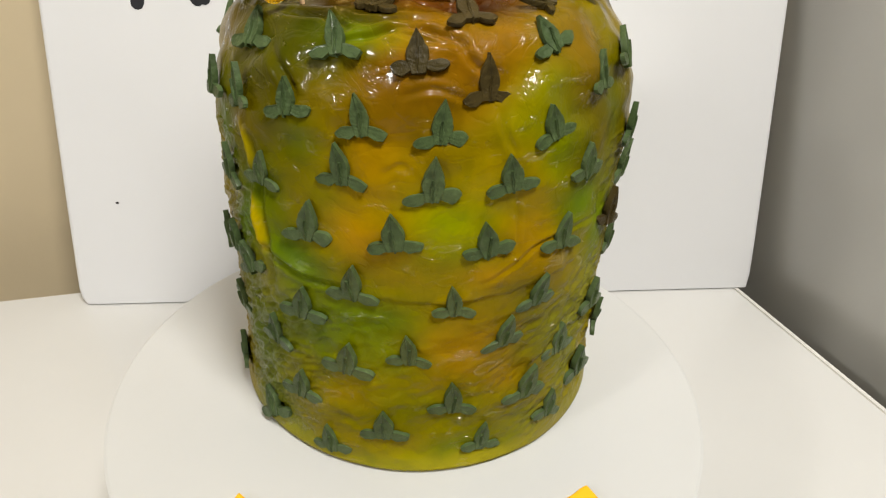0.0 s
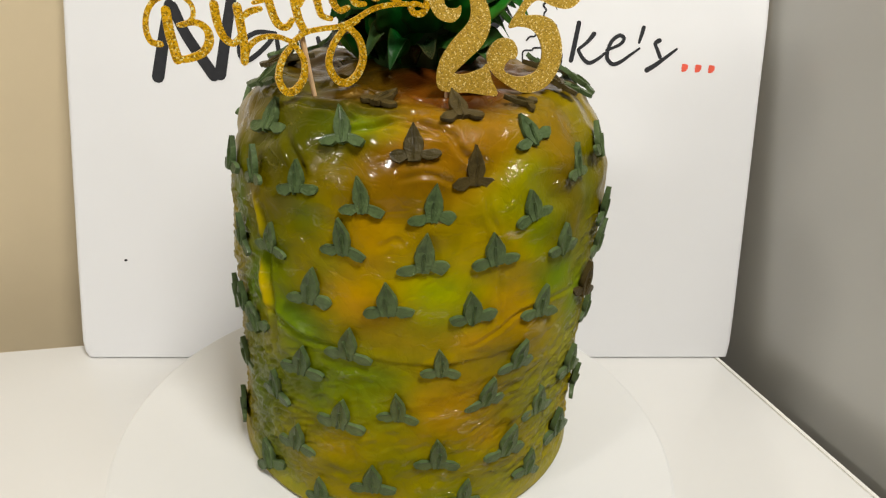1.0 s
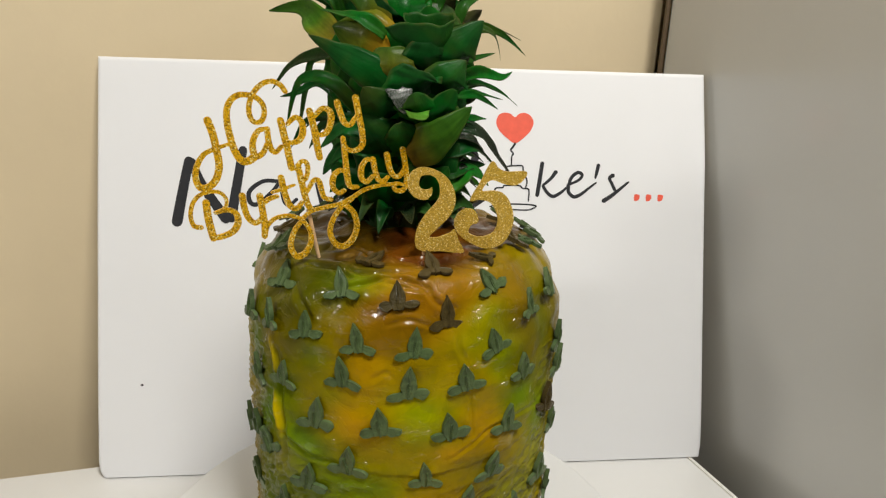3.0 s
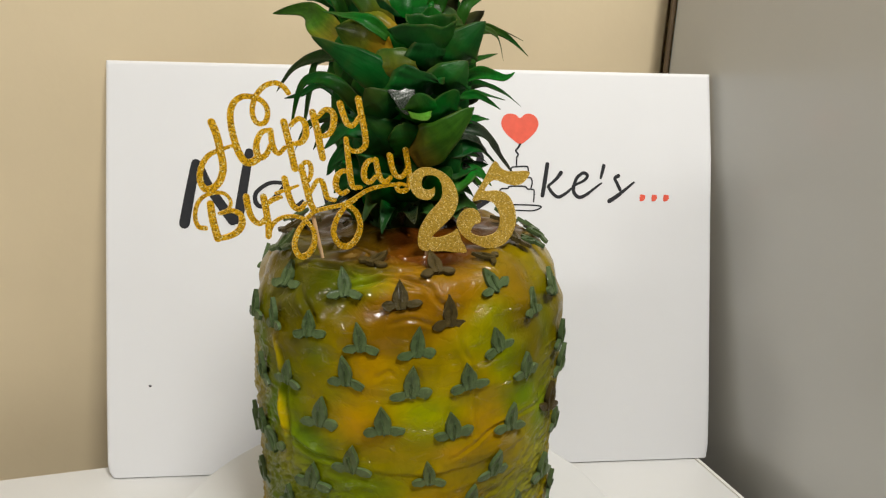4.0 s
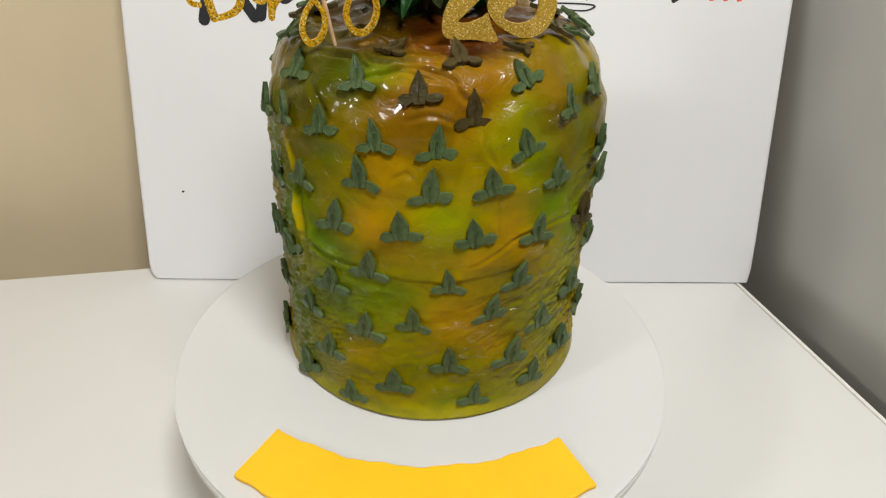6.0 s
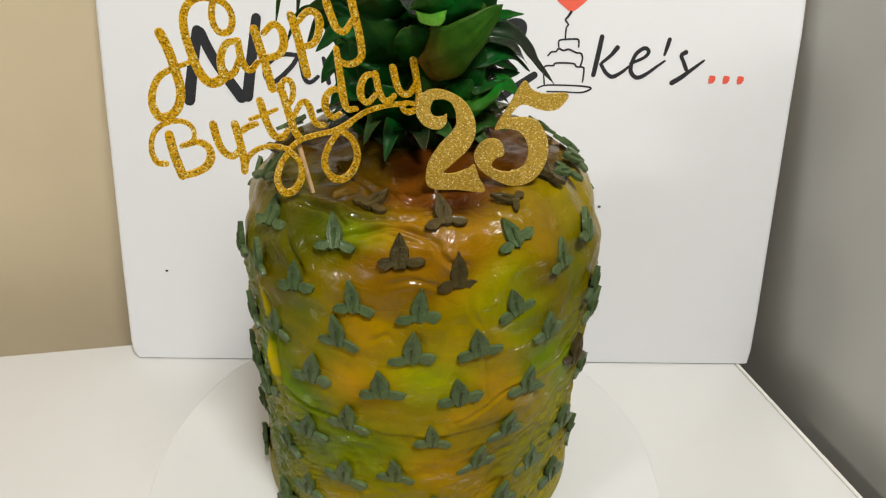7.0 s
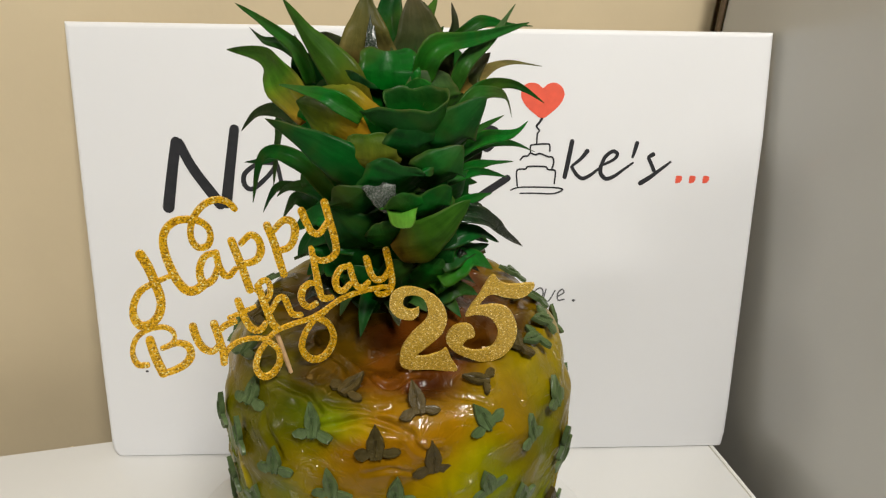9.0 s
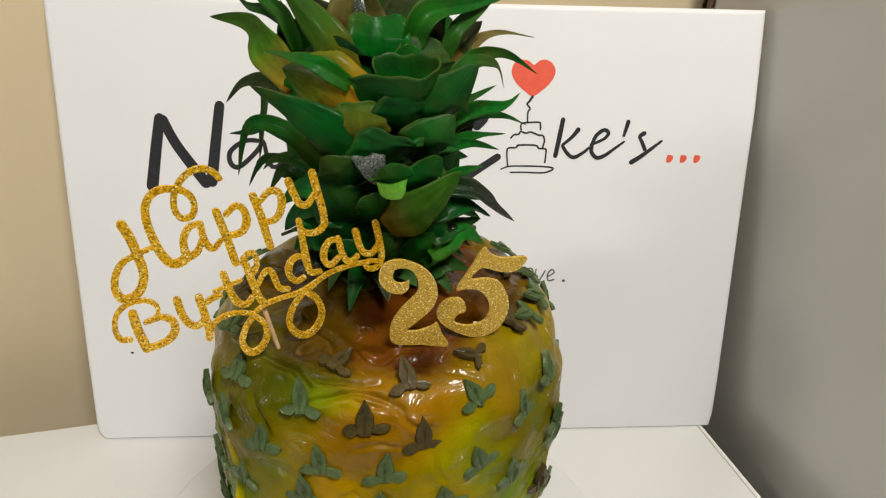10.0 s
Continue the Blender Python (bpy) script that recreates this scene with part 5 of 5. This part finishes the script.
# darker bracts behind them, in rising rings
for tier in range(8):
    for step in range(5):
        azimuth = -112 + 56 * step + (28 if tier % 2 else 0) + random.uniform(-7, 7)
        a, base = math.radians(azimuth), 0.6 + 1.3 * tier + random.uniform(-0.3, 0.3)
        x, y, side = math.sin(a), -math.cos(a), random.uniform(-0.5, 0.5)
        inner, outer = (2.0, 3.0 + 0.12 * tier) if tier < 7 else (1.8, 3.2)
        blade(((inner * x, inner * y, base), (0.9 * outer * x + 0.3 * side * y, 0.9 * outer * y - 0.3 * side * x, base + 1.7), (outer * x + side * y, outer * y - side * x, base + random.uniform(2.8, 3.6))), random.uniform(5.0, 6.0), random.choice(("dark", "green", "bright")), fold=random.uniform(-0.4, -0.2), twist=random.uniform(-12, 12), belly=1.4)
# lowest tier: dark leaves that hang out over the cake
for k, azimuth in enumerate((-82, -58, -36, -15, 8, 30, 50, 70, 88)):
    a, far = math.radians(azimuth), 4.4 + 0.5 * math.sin(k * 2.3)
    blade(((1.8 * math.sin(a), -1.8 * math.cos(a), 0.7), (0.7 * far * math.sin(a), -0.7 * far * math.cos(a), 1.7 + 0.3 * math.sin(k)), (far * math.sin(a), -far * math.cos(a), 0.9 + 0.4 * math.sin(k * 1.7))), 1.8, ("dark", "wet", "grey")[k % 3], twist=20 * math.sin(k * 3.1))
# the far side
for k in range(30):
    azimuth = 112 + (k * 137.508) % 136
    a, base, far = math.radians(azimuth), 0.8 + 0.36 * k, random.uniform(4.6, 6.4)
    x, y = math.sin(a), -math.cos(a)
    blade(((1.7 * x, 1.7 * y, base), (0.6 * far * x, 0.6 * far * y, base + 1.6), (far * x, far * y, base + 0.11 * k)), random.uniform(1.6, 2.4), ("green", "dark", "olive")[k % 3], twist=random.uniform(-40, 40))

# ---- golden toppers ----
TOPPER = pose(-0.0869, -0.2306, 0.2957, -3.2, 0.5, 19.5)
topper = thing("birthday_topper", TOPPER, "gold glitter card script cake topper on a wooden stick", "cake topper")
pen = 0
THICK, THIN = 4.0, 1.9


def letter(name, *strokes):
    """One letter of the script, millimetres in the plane of the topper."""
    global pen
    bm = bmesh.new()
    for points, widths in strokes:
        pen += 1
        ribbon(bm, [(x / 1000, z / 1000) for x, z in points], [0.81 * w / 1000 for w in widths], 0.0006, -0.0006 - 0.00004 * (pen % 9))
    part(name, bm, GOLD, topper)


letter("letter_capital_h", ([(-41.9, 72), (-40, 66), (-38.7, 58.4), (-37.9, 50.4), (-39.7, 44), (-43.3, 40.5), (-47.2, 40.5), (-48.9, 45), (-48, 50.5), (-44.8, 55.8), (-39.7, 58.6), (-35.7, 59.8), (-31.7, 61)], (4.4, 4.0, 1.8)),
    ([(-4.9, 85.6), (-7.3, 88.7), (-11.4, 90.4), (-16.3, 88.8), (-20.3, 84.6), (-22.4, 79.4), (-22.5, 74.5), (-20.6, 71.2), (-17.4, 71.2), (-15.6, 74.4), (-15.8, 78.9), (-18.5, 82.2), (-22.9, 83.8), (-27.6, 83.6), (-31.2, 80.8), (-33, 76.2), (-33, 70), (-31.9, 63.5), (-30.3, 57.5), (-27.7, 53), (-24.6, 52.2), (-21.4, 54)], (3.0, 3.0, 4.6)))
letter("letter_a", ([(-14.6, 67.7), (-18.6, 66.9), (-21.3, 62.3), (-21.6, 56.9), (-20, 54.4), (-16.9, 56.1), (-14.9, 60.2)], (2.6, 4.0, 2.8)), ([(-14.4, 67.6), (-14, 61.8), (-12.6, 57.4), (-10.5, 56.4), (-7.8, 59.1)], (3.4, 3.4, 2.4)))
letter("letter_p", ([(-7.8, 71.8), (-6.1, 63.8), (-4.7, 56.9), (-3.2, 48.2)], (4.0, 4.2, 4.0)), ([(-4.4, 70), (-0.4, 73.2), (2.6, 71), (3.2, 65.9), (1.3, 62), (-1.9, 60.8), (-4.4, 61)], (2.6, 4.0, 2.6)))
letter("letter_p", ([(6.8, 76.3), (8.9, 67.6), (10.2, 59.4), (11.4, 53)], (4.0, 4.2, 3.8)), ([(9.3, 73.8), (13.2, 77.4), (16.6, 76.8), (17.9, 73.3), (16.9, 68.3), (14.5, 65), (10.6, 64.2)], (2.6, 4.0, 2.6)))
letter("letter_y", ([(21.2, 80.6), (23.1, 74.4), (24.9, 70.4), (28, 69.4), (31.3, 73.6)], (4.0, 3.6, 2.6)), ([(31, 83), (32.4, 75.5), (34.2, 66.4), (34.6, 59.5), (31.7, 56.4), (27.2, 56.4), (24, 59.5)], (4.0, 3.6, 2.4)))
letter("letter_capital_b", ([(-48, 21), (-51.2, 22), (-52.4, 26.5), (-51.5, 31.8), (-48.8, 35.9), (-44.1, 38), (-38.9, 37.8), (-35.8, 34.8), (-35.8, 30.8), (-38.6, 28.2), (-41.1, 27.8)], (2.8, 2.2, 2.0)), ([(-45, 32.9), (-44.3, 24.3), (-42.6, 15.4)], (4.2, 4.4, 4.4)),
    ([(-40.6, 27.9), (-34.8, 28.8), (-31, 26.2), (-30.7, 21.7), (-33.2, 17.9), (-38.2, 15.8), (-42, 15.4)], (2.2, 4.2, 3.0)))
letter("letter_i", ([(-27.9, 35.4), (-27, 28.4), (-25, 23.4), (-21.5, 21.4), (-17.9, 25)], (4.0, 3.6, 2.6)))
letter("letter_r", ([(-19.5, 34.8), (-18.4, 26.9), (-17.7, 19.7), (-18, 14.4)], (4.0, 4.0, 3.6)), ([(-18.3, 30.4), (-15.1, 33), (-11, 34.2)], (2.4, 3.0, 2.6)))
letter("letter_t", ([(-8.6, 43.6), (-6.9, 35.1), (-4.5, 28.9), (-1, 27.5), (1.5, 30.3)], (3.8, 3.8, 2.4)), ([(-13.3, 36.3), (-7.5, 37.8), (-2, 39.6)], (1.8, 2.2, 1.4)))
letter("letter_h", ([(-0.7, 47.3), (1.7, 51), (4.3, 50.8), (5.2, 47.1), (4.1, 42.8), (1.4, 40.3)], (2.4, 3.0, 2.4)), ([(0.2, 49), (2.2, 38.8), (4.2, 30.2), (6.5, 26)], (3.8, 4.0, 3.6)), ([(4.6, 36), (7.9, 41.2), (10.6, 41), (12, 36.3), (13.4, 32.2), (17, 31)], (2.4, 3.6, 2.6)))
letter("letter_d", ([(25.1, 45.3), (21.9, 46), (18.7, 43.3), (18, 38), (20.9, 34.2), (24.3, 35.4)], (2.4, 3.8, 2.4)), ([(24, 62.6), (25.1, 51.6), (25.9, 42.9), (27.3, 37.4), (31.4, 37)], (3.0, 4.0, 2.4)))
letter("letter_a", ([(39.9, 51), (36.3, 50.8), (33.7, 46.5), (33.8, 41.5), (36.5, 39.3), (40.1, 42.3)], (2.4, 3.8, 2.4)), ([(40.2, 51.3), (41.6, 44.3), (43.4, 40.1), (46.1, 39.3), (48.6, 41.4)], (3.4, 3.4, 2.4)))
letter("letter_y", ([(48.1, 53.4), (49.6, 46.2), (52.1, 42), (55.7, 41.9), (58.5, 46.2)], (3.8, 3.4, 2.4)), ([(57.3, 56), (58.9, 47.3), (59.8, 38.8), (57.8, 34.2), (53.9, 33.7), (52, 36.4), (54.1, 37.7), (59.4, 36.2)], (3.8, 3.4, 2.0)))
letter("swash", ([(-18, 14), (-16, 19.8), (-11.2, 23.4), (-4.3, 23.8), (1.8, 21.5)], (3.0, 2.4, 2.4)), ([(0.7, 21), (6.2, 25.3), (13.9, 27.1), (21.2, 28.1), (27.6, 30.8), (35.8, 35.3), (46, 37.3), (53.6, 37.2)], (2.4, 2.6, 2.4)),
    ([(1.8, 21.3), (-2.6, 15.8), (-4.9, 8.4), (-2.6, 2.6), (1.8, 2.8), (5.4, 8), (5.6, 14.8), (2.6, 19.9)], (2.6, 4.0, 2.6)), ([(28.4, 30.6), (22, 26.1), (17.7, 19.9), (16.1, 13.2), (18.9, 7), (23.8, 5.3), (28.5, 8.9), (30.9, 15.5), (29.3, 22.8), (25.5, 27)], (2.6, 4.0, 3.4)))


def stick_mesh(top, foot, radius=0.0011):
    bm = bmesh.new()
    a, b = Vector(top), Vector(foot)
    m = Matrix.Translation((a + b) / 2) @ (b - a).to_track_quat("Z", "Y").to_matrix().to_4x4()
    bmesh.ops.create_cone(bm, cap_ends=True, segments=10, radius1=radius, radius2=radius * 0.9, depth=(b - a).length, matrix=m)
    return bm


part("stick", stick_mesh((0.0053, 0.0020, 0.026), (0.0125, 0.0020, -0.012)), WOOD, topper, "thin pale wooden stick")

two_shape = [(-5.9, 35.9), (-4.7, 41.8), (-0.6, 44.7), (4.9, 44.9), (12.2, 41.8), (17.3, 35.9), (19.3, 28.3), (17.1, 20.6), (11.7, 14.3), (7.3, 9.8), (6.2, 7.9), (10.6, 7.8), (17, 10.4), (19.5, 12.2), (22, 6), (24.6, -0.4), (13, 0.2), (1.7, 0.4), (-1.4, 4.6), (-0.4, 12.8), (4, 20.7), (10.1, 28.4), (10.7, 34.4), (8.7, 39.5), (5, 41.2), (0.9, 40.3), (0, 35.9), (1.9, 33.5), (5.1, 33.6), (6.8, 34.6), (6.6, 30.7), (3.5, 28.1), (-1.5, 29), (-4.7, 32.1)]
five_shape = [(2.1, 45.7), (6.1, 42.2), (11.3, 40.4), (21.4, 40.4), (19.4, 35.3), (15.3, 33.1), (9.4, 33.8), (2.8, 35.9), (-0.6, 33.8), (-2.3, 30), (4.6, 30.1), (10.7, 27.6), (15, 19.6), (15.7, 11.5), (13.2, 4.2), (8.2, -0.6), (0.8, -1.9), (-6.6, 0.9), (-13.5, 5.7), (-16.9, 11.7), (-15.8, 16.6), (-12.1, 20.1), (-6.9, 20), (-4.1, 16.5), (-4.1, 12.9), (-7.2, 11.6), (-8.9, 9), (-8.3, 6.7), (-4.2, 5), (0.3, 4.9), (5.5, 7.6), (7, 14.8), (4.4, 21.3), (0.6, 24.5), (-4.6, 25.3), (-8.7, 25.1), (-3.5, 35)]
for name, shape, place, turn, foot in (("number_two_topper", two_shape, (-0.0258, -0.2300, 0.3004), -1.5, 3.5), ("number_five_topper", five_shape, (0.0106, -0.2250, 0.3024), 4.5, 1.5)):
    number = thing(name, pose(*place, 0, 0, turn), "gold glitter card number " + name.split("_")[1] + " on a stick in the cake", "cake topper", "number toppers")
    part("numeral", cut_out("numeral", [(x / 1000, z / 1000) for x, z in shape], 0.0014, GOLDPALE), None, number)
    part("stick", stick_mesh((foot / 1000, 0.0018, 0.0045), (foot / 1000, 0.0020, -0.016), 0.0010), WOOD, number, "thin pale wooden stick")
